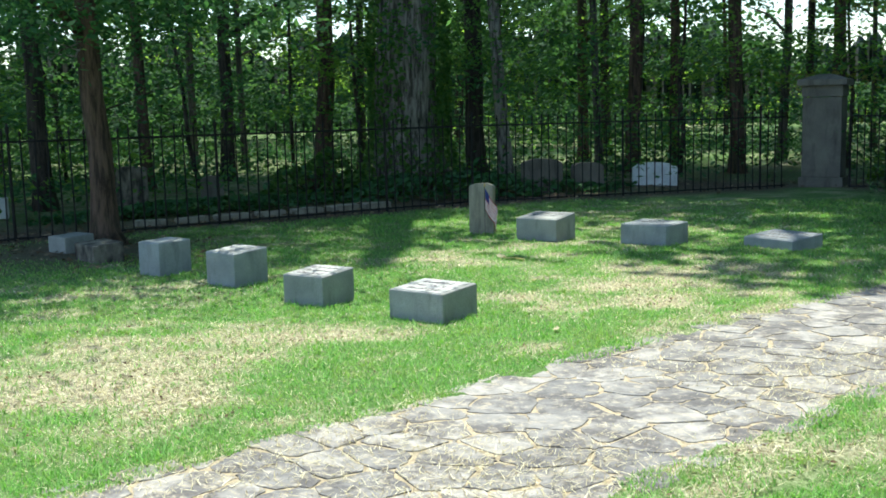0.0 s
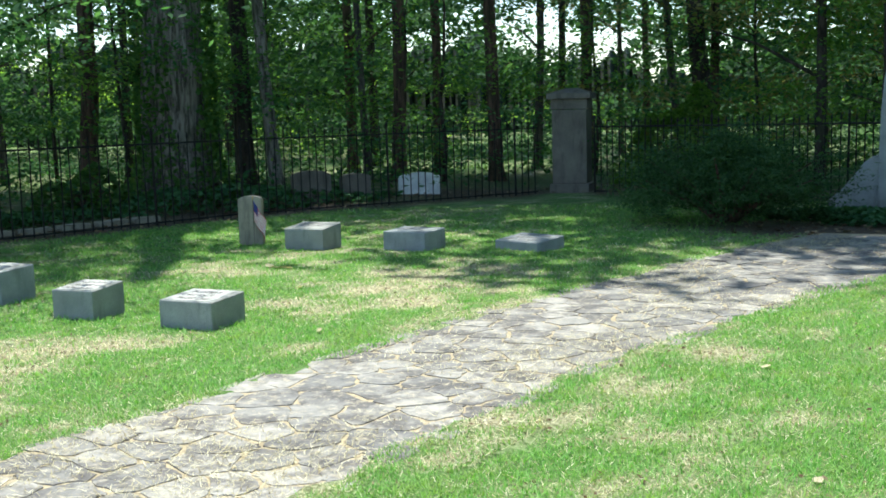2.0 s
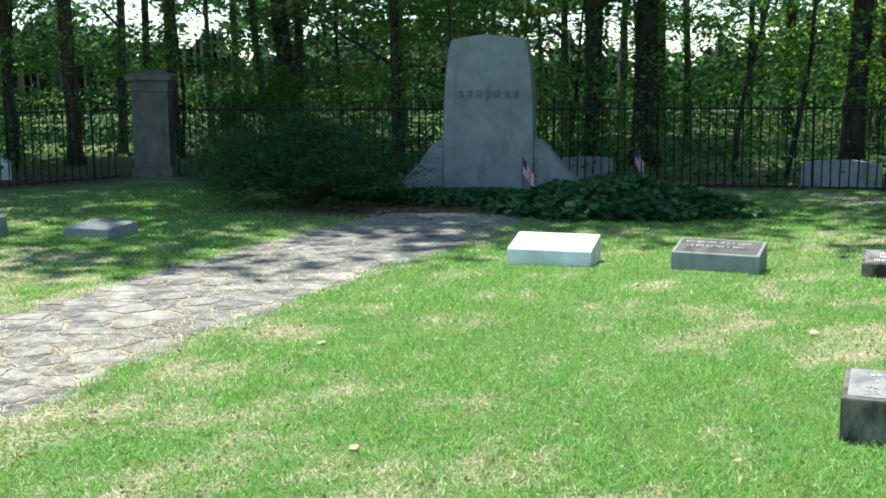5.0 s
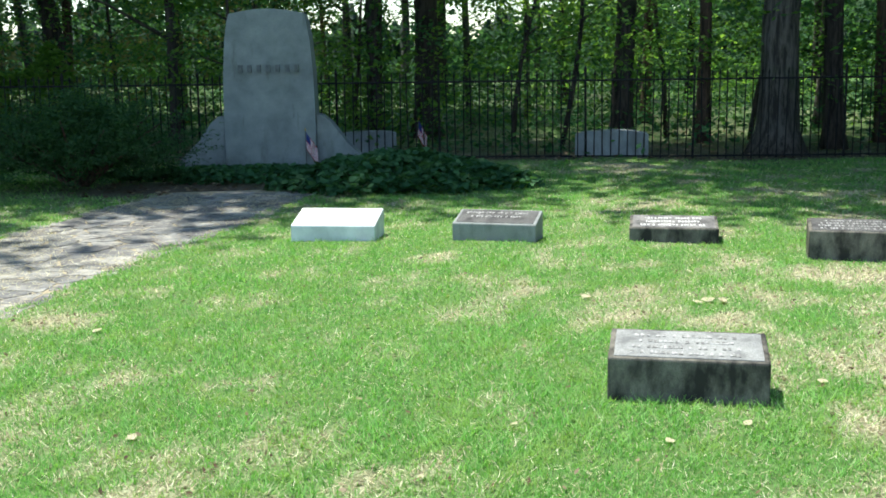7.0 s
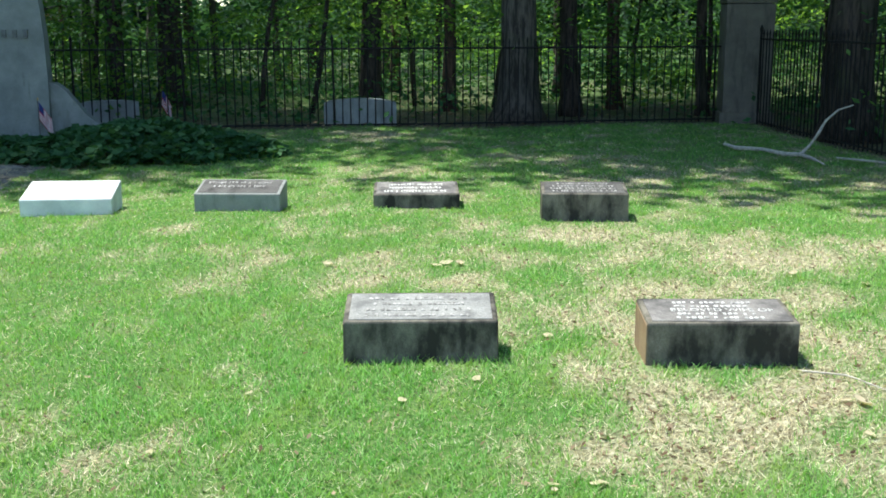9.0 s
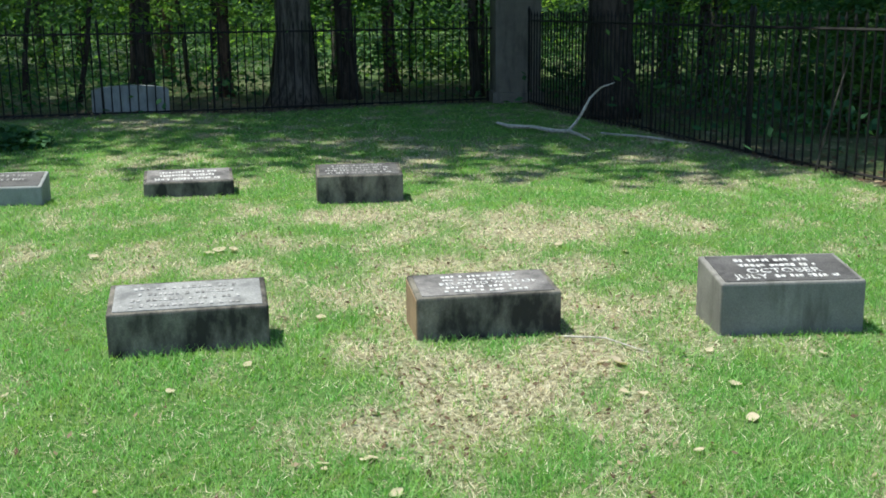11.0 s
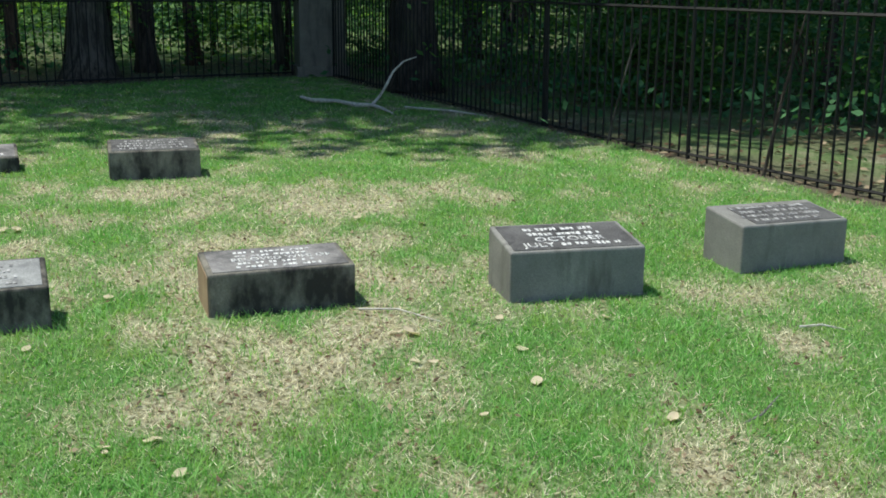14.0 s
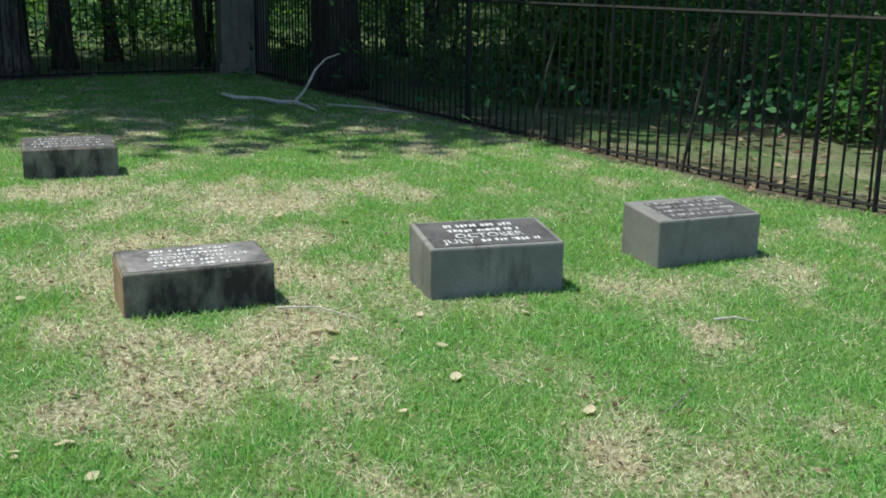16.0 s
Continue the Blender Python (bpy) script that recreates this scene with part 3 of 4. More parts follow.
flag(2.7, 19.6, 0, 6, "small faded striped flag on a staff near the fence")


# ---------------------------------------------------------------- iron fence
def picket_mesh(h):
    bm = bmesh.new()
    tube(bm, [(0, 0, -0.03), (0, 0, h - 0.11)], [0.0112, 0.0105], 6, False)
    tube(bm, [(0, 0, h - 0.11), (0, 0, h - 0.075), (0, 0, h)], [0.0105, 0.019, 0.002], 6, False)
    return mesh_of("picket", bm, M_IRON)


def fence(line, label, h=1.45, step=0.135, lean=0.0):
    g = thing("iron_fence", pose(line[0][0], line[0][1], 0), label, "fence", "iron fences")
    pk, ps = picket_mesh(h), None
    bm = bmesh.new()
    tube(bm, [(0, 0, -0.05), (0, 0, h - 0.06)], [0.021, 0.019], 8)
    tube(bm, [(0, 0, h - 0.06), (0, 0, h), (0, 0, h + 0.07)], [0.024, 0.028, 0.003], 8)
    ps = mesh_of("post", bm, M_IRON)
    o = Vector((line[0][0], line[0][1], 0))
    for a, b in zip(line, line[1:]):
        a, b = Vector((*a, 0)) - o, Vector((*b, 0)) - o
        run = (b - a).length
        along = (b - a) / run
        side = Vector((-along.y, along.x, 0))
        for z in (0.04, h - 0.17):
            bm = bmesh.new()
            tube(bm, [a + Vector((0, 0, z)), b + Vector((0, 0, z))], [0.016, 0.016], 4)
            part("rail", bm, M_IRON, g)
        k, u = 0, 0.0
        while u < run:
            ob = new("post" if k % 18 == 0 else "picket", ps if k % 18 == 0 else pk)
            ob.parent = g
            wob = random.uniform(-0.9, 0.9)
            ob.matrix_basis = Matrix.Translation(a + along * u) @ Matrix.Rotation(radians(wob + lean), 4, side) @ pose(0, 0, random.uniform(-0.012, 0.012))
            k, u = k + 1, u + step
    return g


fence(FENCE_L, "black wrought iron picket fence with spear tips beside woods", step=0.155)
fence(FENCE_B, "black wrought iron picket fence along the wooded rear edge")
fence(FENCE_R, "rusty black wrought iron picket fence in deep shade", 1.58)


# ---------------------------------------------------------------- trees
def trunk_bm(h, r, lean=(0, 0), flare=1.5, sides=12, seed=0, z0=-0.1):
    rr = random.Random(seed)
    pts, rad = [], []
    for k in range(17):
        f = k / 16
        pts.append((lean[0] * f * h + rr.uniform(-1, 1) * 0.16 * r * (k > 1), lean[1] * f * h + rr.uniform(-1, 1) * 0.16 * r * (k > 1), z0 + (h - z0) * f ** 1.4))
        rad.append(r * (1 + (flare - 1) * max(0, 1 - f * 9) ** 2) * (1 - 0.7 * f))
    return tube(bmesh.new(), pts, rad, sides), pts, rad


def crown_mesh(h0, h1, spread, count, size, mat, seed):
    """Leaf clumps on an uneven, gappy crown round the upper trunk."""
    r = np.random.default_rng(seed)
    c = r.normal(size=(count, 3)) * (0.5, 0.5, 0.42)
    c = c[np.linalg.norm(c, axis=1) < 1.15]
    p = np.stack([c[:, 0] * spread, c[:, 1] * spread, (h0 + h1) / 2 + c[:, 2] * (h1 - h0) * 0.62], 1)
    each = 26
    q = (p[:, None, :] + r.normal(size=(len(p), each, 3)) * (0.42, 0.42, 0.22)).reshape(-1, 3)
    return quads_mesh("crown", leaves(q, size, 0.5), mat)


# high crowns, out of view; their gaps dapple the ground below
CROWNS = [crown_mesh(12, 23, 4.4, 200, 0.33, M_LEAF, 11), crown_mesh(13, 24, 4.2, 190, 0.32, M_LEAFBLUE, 12), crown_mesh(10, 21, 4.0, 190, 0.32, M_LEAF, 13)]


def tree(x, y, r, mat, label, h=15, lean=(0, 0), crown=None, limbs=5, seed=0, flare=1.5, sides=12):
    g = thing("tree", pose(x, y, 0), label, "tree")
    bm, pts, rad = trunk_bm(h, r, lean, flare, sides, seed)
    smooth(part("trunk", bm, mat, g))
    rr = random.Random(seed + 5)
    for k in range(limbs):
        i = rr.randint(4, 14)
        a = rr.uniform(0, 6.28)
        s = Vector(pts[i])
        d = Vector((math.cos(a), math.sin(a), rr.uniform(0.2, 0.8)))
        ln = rr.uniform(1.2, 2.8)
        smooth(part("limb", tube(bmesh.new(), [s, s + d * ln * 0.5 + Vector((0, 0, 0.1)), s + d * ln + Vector((0, 0, -0.1))], [rad[i] * 0.45, rad[i] * 0.3, 0.012], 6), mat, g))
    if crown is not None:
        c = part("crown", CROWNS[crown], None, g)
        # unseen crowns by the lawn are widened and moved out to shade it
        edge = 17 < y < 29.5 and -10 < x < 13
        wide = 1.25 if edge else 1.0
        over = (2.5, -3.0) if edge and x < 6 else (0.0, 0.0)
        c.matrix_basis = pose(lean[0] * h + over[0], lean[1] * h + over[1], 0, 0, 0, rr.uniform(0, 360)) @ Matrix.Diagonal((wide, wide, 1, 1))
    return g


TREES = [
    (-18.7, 16.7, 0.13, 1), (-19.0, 19.3, 0.17, 2), (-23.9, 22.9, 0.12, 0), (-22.2, 23.2, 0.10, 0), (-16.1, 19.3, 0.21, 1), (-17.9, 22.9, 0.12, 2),
    (-13.4, 21.2, 0.22, 2), (-12.4, 25.2, 0.10, 0), (-11.3, 24.6, 0.18, 1), (-11.2, 26.9, 0.14, 1), (-8.8, 24.6, 0.17, 1), (-9.4, 29.6, 0.13, 0),
    (-9.6, 32.7, 0.13, 2), (-7.8, 29.1, 0.18, 1), (-16.7, 12.7, 0.17, 2), (-4.5, 28.3, 0.13, 1), (0.0, 35.6, 0.10, 0), (2.9, 35.5, 0.10, 0),
    (2.3, 23.0, 0.16, 2), (3.6, 24.3, 0.28, 2), (-8.9, 37.6, 0.10, 0), (5.3, 28.1, 0.10, 0), (7.05, 21.5, 0.22, 2), (8.35, 20.5, 0.13, 1),
    (10.0, 18.6, 0.18, 2), (12.3, 23.6, 0.10, 0), (2.9, 38.5, 0.09, 0), (7.2, 29.8, 0.09, 0), (11.7, 19.9, 0.14, 1), (9.2, 22.8, 0.10, 2),
    (14.8, 14.4, 0.10, 2), (15.2, 10.9, 0.09, 2), (13.4, 7.4, 0.07, 2), (17.0, 17.5, 0.2, 2), (18.5, 12.0, 0.16, 2), (19.5, 7.0, 0.2, 2), (15.5, 3.0, 0.14, 2),
    (-21.0, 13.5, 0.2, 2), (-19.5, 9.0, 0.16, 2), (-26.0, 18.0, 0.2, 1), (16.0, 22.0, 0.18, 2), (-14.5, 28.5, 0.16, 1), (-2.0, 31.5, 0.15, 1), (9.5, 27.0, 0.14, 1),
]
BARKS = (M_BARK, M_BARKRED, M_BARKDARK)
WORDS = ("grey-barked", "red-brown pine", "dark-barked")
# some trees get no crown, to let sun reach the stones and woods
for k, (x, y, r, b) in enumerate(TREES):
    tree(x, y, r, BARKS[b], "tall %s woodland tree with leafy crown behind the fence" % WORDS[b], 21 + (k * 7) % 5, (0.008 * ((k * 5) % 7 - 3), 0), None if (x, y) in ((-13.4, 21.2), (-11.3, 24.6), (3.6, 24.3), (5.3, 28.1), (7.2, 29.8), (12.3, 23.6), (9.5, 27.0)) else k % 3, 4, k)
wood = random.Random(33)
spots = [(t[0], t[1]) for t in TREES] + [(8.6, 18.0), (-13, 18.2), (11.7, 13.3)]
for k in range(400):
    a, d = radians(wood.uniform(-72, 92)), wood.uniform(25, 52)
    x, y = math.sin(a) * d, math.cos(a) * d
    if len(spots) < 90 and all(math.hypot(x - p, y - q) > 3.3 for p, q in spots):
        spots.append((x, y))
        b = wood.choice((0, 1, 2, 2))
        # crowns are left off behind the rear fence to keep it sunlit
        tree(x, y, wood.uniform(0.09, 0.22), BARKS[b], "tall %s woodland tree deep in the woods" % WORDS[b], 22, (wood.uniform(-0.03, 0.03), 0), None if -1 < x < 26 and d < 44 else k % 3, 2, k + 200, 1.4, 8)
tree(-12.3, 20.7, 0.15, M_BARKPALE, "pale-barked leaning woodland tree behind the fence", 22, (-0.05, 0), None, 3, 61)
tree(-4.1, 27.3, 0.25, M_BARKDARK, "dark leaning woodland tree trunk with forked limbs", 22, (-0.10, 0), 1, 4, 62)
tree(-5.4, 30.1, 0.12, M_BARK, "slender leaning woodland tree far behind the fence", 22, (-0.08, 0), 2, 4, 63)
thin_tree = tree(12.2, 17.6, 0.11, M_BARKDARK, "thin dark leaning tree beside the corner pillar", 20, (-0.03, 0), 2, 3, 64)
tree(8.6, 17.95, 0.34, M_BARK, "large grey ridged-bark tree at the rear lawn edge", 24, (0.004, 0), 0, 4, 65, 1.7, 16)
corner_tree = tree(11.7, 13.3, 0.38, M_BARKDARK, "large dark tree trunk at the lawn corner", 23, (0.0, 0), 1, 4, 66, 1.35, 16)
left_tree = tree(-11.75, 9.95, 0.17, M_BARKRED, "reddish-barked cedar tree with dead twigs on the lawn edge", 13, (-0.02, 0), None, 6, 67, 1.9)
big = tree(-13.0, 18.2, 0.66, M_BARKPALE, "massive grey-barked tree trunk clad in ivy behind fence", 25, (-0.006, 0), None, 5, 68, 1.75, 20)
for k, (dx, dy, dz) in enumerate(((-0.45, -0.25, 0.1), (-0.2, -0.45, 0.3), (0.3, -0.4, -0.25), (-0.4, -0.3, -0.3), (0.15, -0.5, 0.05), (-0.6, -0.1, 0.25))):
    b = Vector((-0.08, -0.12, 2.3 + 0.06 * k))
    part("dead_twig", tube(bmesh.new(), [b, b + Vector((dx * 0.5, dy * 0.5, dz * 0.3)), b + Vector((dx, dy, dz))], [0.014, 0.009, 0.003], 5), M_BARKPALE, left_tree, "bare pale dead twig")
young = tree(-1.6, 22.9, 0.12, M_BARKDARK, "young forked tree with bright green leaves behind fence", 11, (0.0, 0), None, 3, 69)


def cover_trunk(g, r, h, count, name, seed, base=0.0):
    q = np.random.default_rng(seed)
    a = q.uniform(0, 6.28, count)
    z = h * q.uniform(0, 1, count) ** 1.5
    keep = wave(a * 1.6, z * 0.6, 1.6, seed) > -0.95 - 0.5 * (1 - z / h)
    a, z = a[keep], z[keep]
    rr = r * (1 + 0.7 * np.clip(1 - z * 0.8, 0, 1) ** 2) + q.uniform(0.02, 0.10, len(a))
    c = np.stack([np.cos(a) * rr, np.sin(a) * rr, z + base], 1)
    return part(name, quads_mesh(name, leaves(c, 0.10, 0.1, 0.9), M_LEAF), None, g, "climbing ivy leaves")


cover_trunk(big, 0.70, 5.2, 6500, "ivy", 3)
vine = tree(2.35, 22.4, 0.13, M_BARKDARK, "dark tree trunk with climbing vine behind the fence", 21, (-0.02, 0), None, 3, 70)
cover_trunk(vine, 0.15, 5.0, 900, "ivy", 4)


# leafy sprays of single trees
def spray(g, places, mat, size=0.15, each=40, spread=(0.4, 0.4, 0.2), name="crown"):
    c = (np.array(places, float)[:, None, :] + rng.normal(size=(len(places), each, 3)) * spread).reshape(-1, 3)
    return part(name, quads_mesh(name, leaves(c, size, 0.5), mat), None, g)


spray(corner_tree, [(rng.uniform(-1.5, 2.6), rng.uniform(-1.0, 3.4), rng.uniform(2.5, 6.5)) for _ in range(60)], M_LEAF, 0.12, 36)
# extra leaves on the thin tree, added to shade the corner pillar
spray(thin_tree, [(rng.uniform(-2.4, 1.6), rng.uniform(-1.6, 2.4), rng.uniform(2.6, 8.0)) for _ in range(80)], M_LEAF, 0.13, 36)
spray(young, [(rng.normal() * 1.0, rng.normal() * 0.8, rng.uniform(3.6, 9)) for _ in range(70)], M_LEAFLIGHT, 0.17)
spray(left_tree, [(rng.normal() * 1.7, rng.normal() * 1.5, rng.uniform(2.6, 10)) for _ in range(150)] + [(rng.normal() * 1.6, rng.normal() * 1.3, rng.uniform(2.5, 4.6)) for _ in range(280)], M_LEAFBLUE, 0.10, 50)


# ---------------------------------------------------------------- woodland
def ring(count, r0, r1, a0=-75, a1=95, z0=0.0, z1=6.0, power=1.0):
    a = np.radians(rng.uniform(a0, a1, count))
    r = rng.uniform(r0, r1, count)
    return np.stack([np.sin(a) * r, np.cos(a) * r, z0 + (z1 - z0) * rng.uniform(0, 1, count) ** power], 1)


def outside(c, gap=0.6):
    keep = ~inside(c[:, 0], c[:, 1])
    d = np.minimum(np.minimum(off_line(c[:, 0], c[:, 1], FENCE_L), off_line(c[:, 0], c[:, 1], FENCE_B)), off_line(c[:, 0], c[:, 1], FENCE_R))
    return c[keep & (d > gap)]


def undergrowth(count, r0, r1, z1, each, size, mat, label, spread, power=1.3, a0=-75, a1=95, z0=0.1):
    """Low cover, evenly strewn."""
    c = outside(ring(count, r0, r1, a0, a1, z0, z1, power))
    c = c[(off_line(c[:, 0], c[:, 1], FENCE_L) > 2.6) | (c[:, 2] > 2.4)]
    q = (c[:, None, :] + rng.normal(size=(len(c), each, 3)) * spread).reshape(-1, 3)
    q = q[q[:, 2] > 0.02]
    return tagged(new("woodland_leaves", quads_mesh("woodland_leaves", leaves(q, size, 0.5), mat)), label, "foliage", kind="stuff")


def boughs(count, r0, r1, z0, z1, sprays, each, size, mat, label, a0=-75, a1=95, reach=1.3, power=0.9):
    """Boughs of leaf sprays in loose level tiers, with dark gaps between them."""
    c = outside(ring(count, r0, r1, a0, a1, z0, z1, power), 1.1)
    if r0 > 30:
        # thinner woods where the sky shows between the trunks
        az = np.degrees(np.arctan2(c[:, 0], c[:, 1]))
        c = c[~(((az > -21) & (az < -9)) | ((az > 1.5) & (az < 8.5))) | (rng.uniform(0, 1, len(c)) < 0.62)]
    k = len(c)
    grow = rng.uniform(0.5, 1.35, k)[:, None, None]
    off = rng.normal(size=(k, sprays, 3)) * (reach, reach, reach * 0.30) * grow
    off[:, :, 2] -= 0.16 * np.hypot(off[:, :, 0], off[:, :, 1])
    p = (c[:, None, :] + off).reshape(-1, 3)
    q = (p[:, None, :] + rng.normal(size=(len(p), each, 3)) * (0.34, 0.34, 0.085) * (size / 0.12) ** 0.6).reshape(-1, 3)
    q = q[(q[:, 2] > 0.03)]
    q = q[~inside(q[:, 0], q[:, 1]) | (q[:, 2] > 2.2)]
    return tagged(new("woodland_leaves", quads_mesh("woodland_leaves", leaves(q, size, 0.6), mat)), label, "foliage", kind="stuff")


undergrowth(700, 14, 30, 1.5, 50, 0.12, M_LEAF, "dense green broadleaf undergrowth behind the fence", (0.6, 0.6, 0.22), 1.2)
undergrowth(1400, 13, 45, 0.5, 45, 0.14, M_IVY, "low green ground cover under the woodland trees", (0.7, 0.7, 0.12), 1.0, z0=0.03)
undergrowth(900, 44, 76, 1.6, 40, 0.26, M_LEAFFAR, "low green cover far back in the woods", (1.3, 1.3, 0.25), 1.0, z0=0.05)
boughs(190, 17, 30, 0.6, 8.0, 13, 34, 0.125, M_LEAFBLUE, "deep green hanging leaf sprays in the woods")
boughs(170, 17, 32, 0.4, 7.5, 12, 34, 0.125, M_LEAF, "layered green leaf sprays of woodland understorey")
# mostly above view, added to block sky light at the side fence
boughs(80, 15, 27, 0.8, 8.0, 12, 34, 0.13, M_LEAFBLUE, "shaded green leaf sprays beyond the side fence", 38, 95)
# the sunlit look of these two comes from their brighter leaf colour
boughs(120, 18, 30, 0.6, 6.5, 11, 34, 0.125, M_LEAFLIGHT, "bright sunlit leaf sprays beyond the rear fence", -5, 60)
boughs(80, 19, 34, 0.5, 6.5, 10, 34, 0.12, M_LEAFLIGHT, "sunlit yellow-green leaf sprays in the woods", -75, -5)
boughs(14, 22, 28, 1.4, 5.0, 10, 34, 0.13, M_LEAFTAN, "tan and yellowing leaf sprays in the woods", -14, 4)
boughs(350, 31, 50, 0.8, 9.0, 10, 34, 0.27, M_LEAFFAR, "distant green woodland foliage", reach=1.7)
boughs(350, 52, 74, 1.5, 11.0, 9, 40, 0.5, M_LEAFFAR, "far wall of woodland foliage", reach=2.3)


def sapling(x, y, h, lean, mat, seed):
    """A slender crooked young tree with forked twigs and tiers of leaves."""
    q = random.Random(seed)
    g = thing("sapling", pose(x, y, 0), "slender crooked young tree in the woods behind the fence", "tree", "saplings")
    pts = [Vector((0, 0, -0.1))]
    for k in range(6):
        pts.append(pts[-1] + Vector((lean * h / 6 + q.uniform(-0.14, 0.14), q.uniform(-0.14, 0.14), h / 6)))
    smooth(part("trunk", tube(bmesh.new(), pts, [0.055, 0.05, 0.043, 0.036, 0.028, 0.02, 0.008], 7), M_BARKDARK, g))
    tips = []
    for k in range(7):
        b = pts[2 + k % 4] + Vector((0, 0, q.uniform(0, 0.5)))
        d = Vector((q.uniform(-1, 1), q.uniform(-1, 1), q.uniform(0.1, 0.5))) * q.uniform(0.7, 1.5)
        part("limb", tube(bmesh.new(), [b, b + d * 0.5 + Vector((0, 0, 0.08)), b + d], [0.02, 0.013, 0.004], 5), M_BARKDARK, g)
        tips += [b + d * f for f in (0.55, 0.8, 1.05)]
    c = (np.array([tuple(t) for t in tips])[:, None, :] + rng.normal(size=(len(tips), 22, 3)) * (0.3, 0.3, 0.07)).reshape(-1, 3)
    part("crown", quads_mesh("crown", leaves(c, 0.12, 0.7), mat), None, g)


grove = random.Random(52)
for k in range(40):
    a, d = radians(-62 + 140 * (k + grove.random()) / 40), grove.uniform(21, 29)
    x, y = math.sin(a) * d, math.cos(a) * d
    if not bool(inside(np.array(x), np.array(y))) and min(float(off_line(np.array(x), np.array(y), f)) for f in (FENCE_L, FENCE_B, FENCE_R)) > 1.6:
        sapling(x, y, grove.uniform(4.5, 8.0), grove.uniform(-0.22, 0.22), grove.choice((M_LEAF, M_LEAFLIGHT, M_LEAFBLUE)), 300 + k)


def far_woods():
    """A sheet that closes the distance, with an uneven top and shade in its colour."""
    bm = bmesh.new()
    r = random.Random(8)
    n = 1300
    rows = []
    for k in range(n):
        a = radians(-100 + 215 * k / (n - 1))
        d = 78 + r.uniform(-3, 3)
        top = 4.9 + 0.9 * math.sin(k * 0.017) + 0.8 * math.sin(k * 0.043 + 1) + 0.8 * math.sin(k * 0.16) + 0.6 * math.sin(k * 0.41) + r.uniform(-0.5, 0.5)
        top += 1.8 * min(1, max(0, (-0.38 - a) / 0.12))
        rows.append([bm.verts.new((math.sin(a) * (d + f * 3), math.cos(a) * (d + f * 3), -0.5 + (max(top, 1.2) + 0.5) * f)) for f in (0, 0.35, 0.7, 1.0)])
    for a, b in zip(rows, rows[1:]):
        for q in range(3):
            bm.faces.new((a[q], b[q], b[q + 1], a[q + 1]))
    # near-black greens hold the shade of the deep woods
    m, nn, ll, b = material("far_shade_green", 0.95)
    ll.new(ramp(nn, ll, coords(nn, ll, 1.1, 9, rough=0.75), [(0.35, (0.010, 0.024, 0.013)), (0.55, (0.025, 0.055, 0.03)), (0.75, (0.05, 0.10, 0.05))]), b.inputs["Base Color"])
    tagged(new("backdrop", mesh_of("backdrop", bm, m)), "dark green backdrop sheet for the shaded depth of far woods, uneven top", "woods", kind="structure")


far_woods()


# ---------------------------------------------------------------- shrubs
def yew():
    g = thing("yew_bush", pose(-2.45, 16.3, 0), "wide dark green spreading yew bush at the path end", "bush")
    n = 760
    a, t = rng.uniform(0, 6.28, n), rng.uniform(0, 1, n) ** 0.55
    rad = 1.42 * t * (1 + 0.16 * np.sin(a * 5 + 1) + 0.12 * np.sin(a * 11))
    top = 1.30 * (1 - 0.58 * t ** 2.0) + 0.14 * np.sin(a * 7 + 2 * t)
    z = top * rng.uniform(0.05, 1, n) ** 0.55
    tips = np.stack([np.cos(a) * rad, np.sin(a) * rad * 0.75, z], 1)
    for k in range(14):
        b = k * 0.4488 + 0.2
        e = Vector((math.cos(b) * 1.2, math.sin(b) * 0.9, 0.75 + 0.2 * math.sin(b * 3)))
        smooth(part("branch", tube(bmesh.new(), [(0, 0, -0.05), e * 0.45 + Vector((0, 0, 0.05)), e], [0.04, 0.025, 0.008], 6), M_BARKRED, g))
    # flat feathery sprays that point outwards and rise a little
    way = np.stack([np.cos(a), np.sin(a), rng.uniform(-0.1, 0.55, n)], 1)
    along = rng.uniform(-0.20, 0.24, (n, 56, 1))
    q = (tips[:, None, :] + way[:, None, :] * along + rng.normal(size=(n, 56, 3)) * (0.075, 0.075, 0.02)).reshape(-1, 3)
    q = q[q[:, 2] > 0.03]
    part("foliage", quads_mesh("foliage", leaves(q, 0.06, 0.6, 0.3), M_YEW), None, g)


yew()


def mound(name, x, y, rx, ry, h, turn, count, mat, size, label, category):
    """A low leafy mound: stems under a skin of overlapping leaves."""
    g = thing(name, pose(x, y, 0, 0, 0, turn), label, category)
    a, t = rng.uniform(0, 6.28, count), rng.uniform(0, 1, count) ** 0.5
    edge = 1 + 0.12 * np.sin(a * 3 + x) + 0.08 * np.sin(a * 8 + y)
    px, py = np.cos(a) * t * rx * edge, np.sin(a) * t * ry * edge
    z = h * (1 - t ** 2) * (0.85 + 0.2 * np.sin(px * 5) * np.cos(py * 4)) + rng.uniform(0.0, 0.09, count)
    part("leaves", quads_mesh("leaves", leaves(np.stack([px, py, z], 1), size, 0.9, 0.9), mat), None, g)
    bm = bmesh.new()
    rr = random.Random(3)
    for k in range(24):
        b = rr.uniform(0, 6.28)
        s = rr.uniform(0.5, 0.9)
        tube(bm, [(0, 0, 0.02), (math.cos(b) * rx * s * 0.5, math.sin(b) * ry * s * 0.5, h * 0.5), (math.cos(b) * rx * s, math.sin(b) * ry * s, 0.01)], [0.01, 0.008, 0.004], 5)
    tagged(part("stem_tangle", bm, M_BARKRED, g, "thin woody stems"), kind="stuff")
    return g


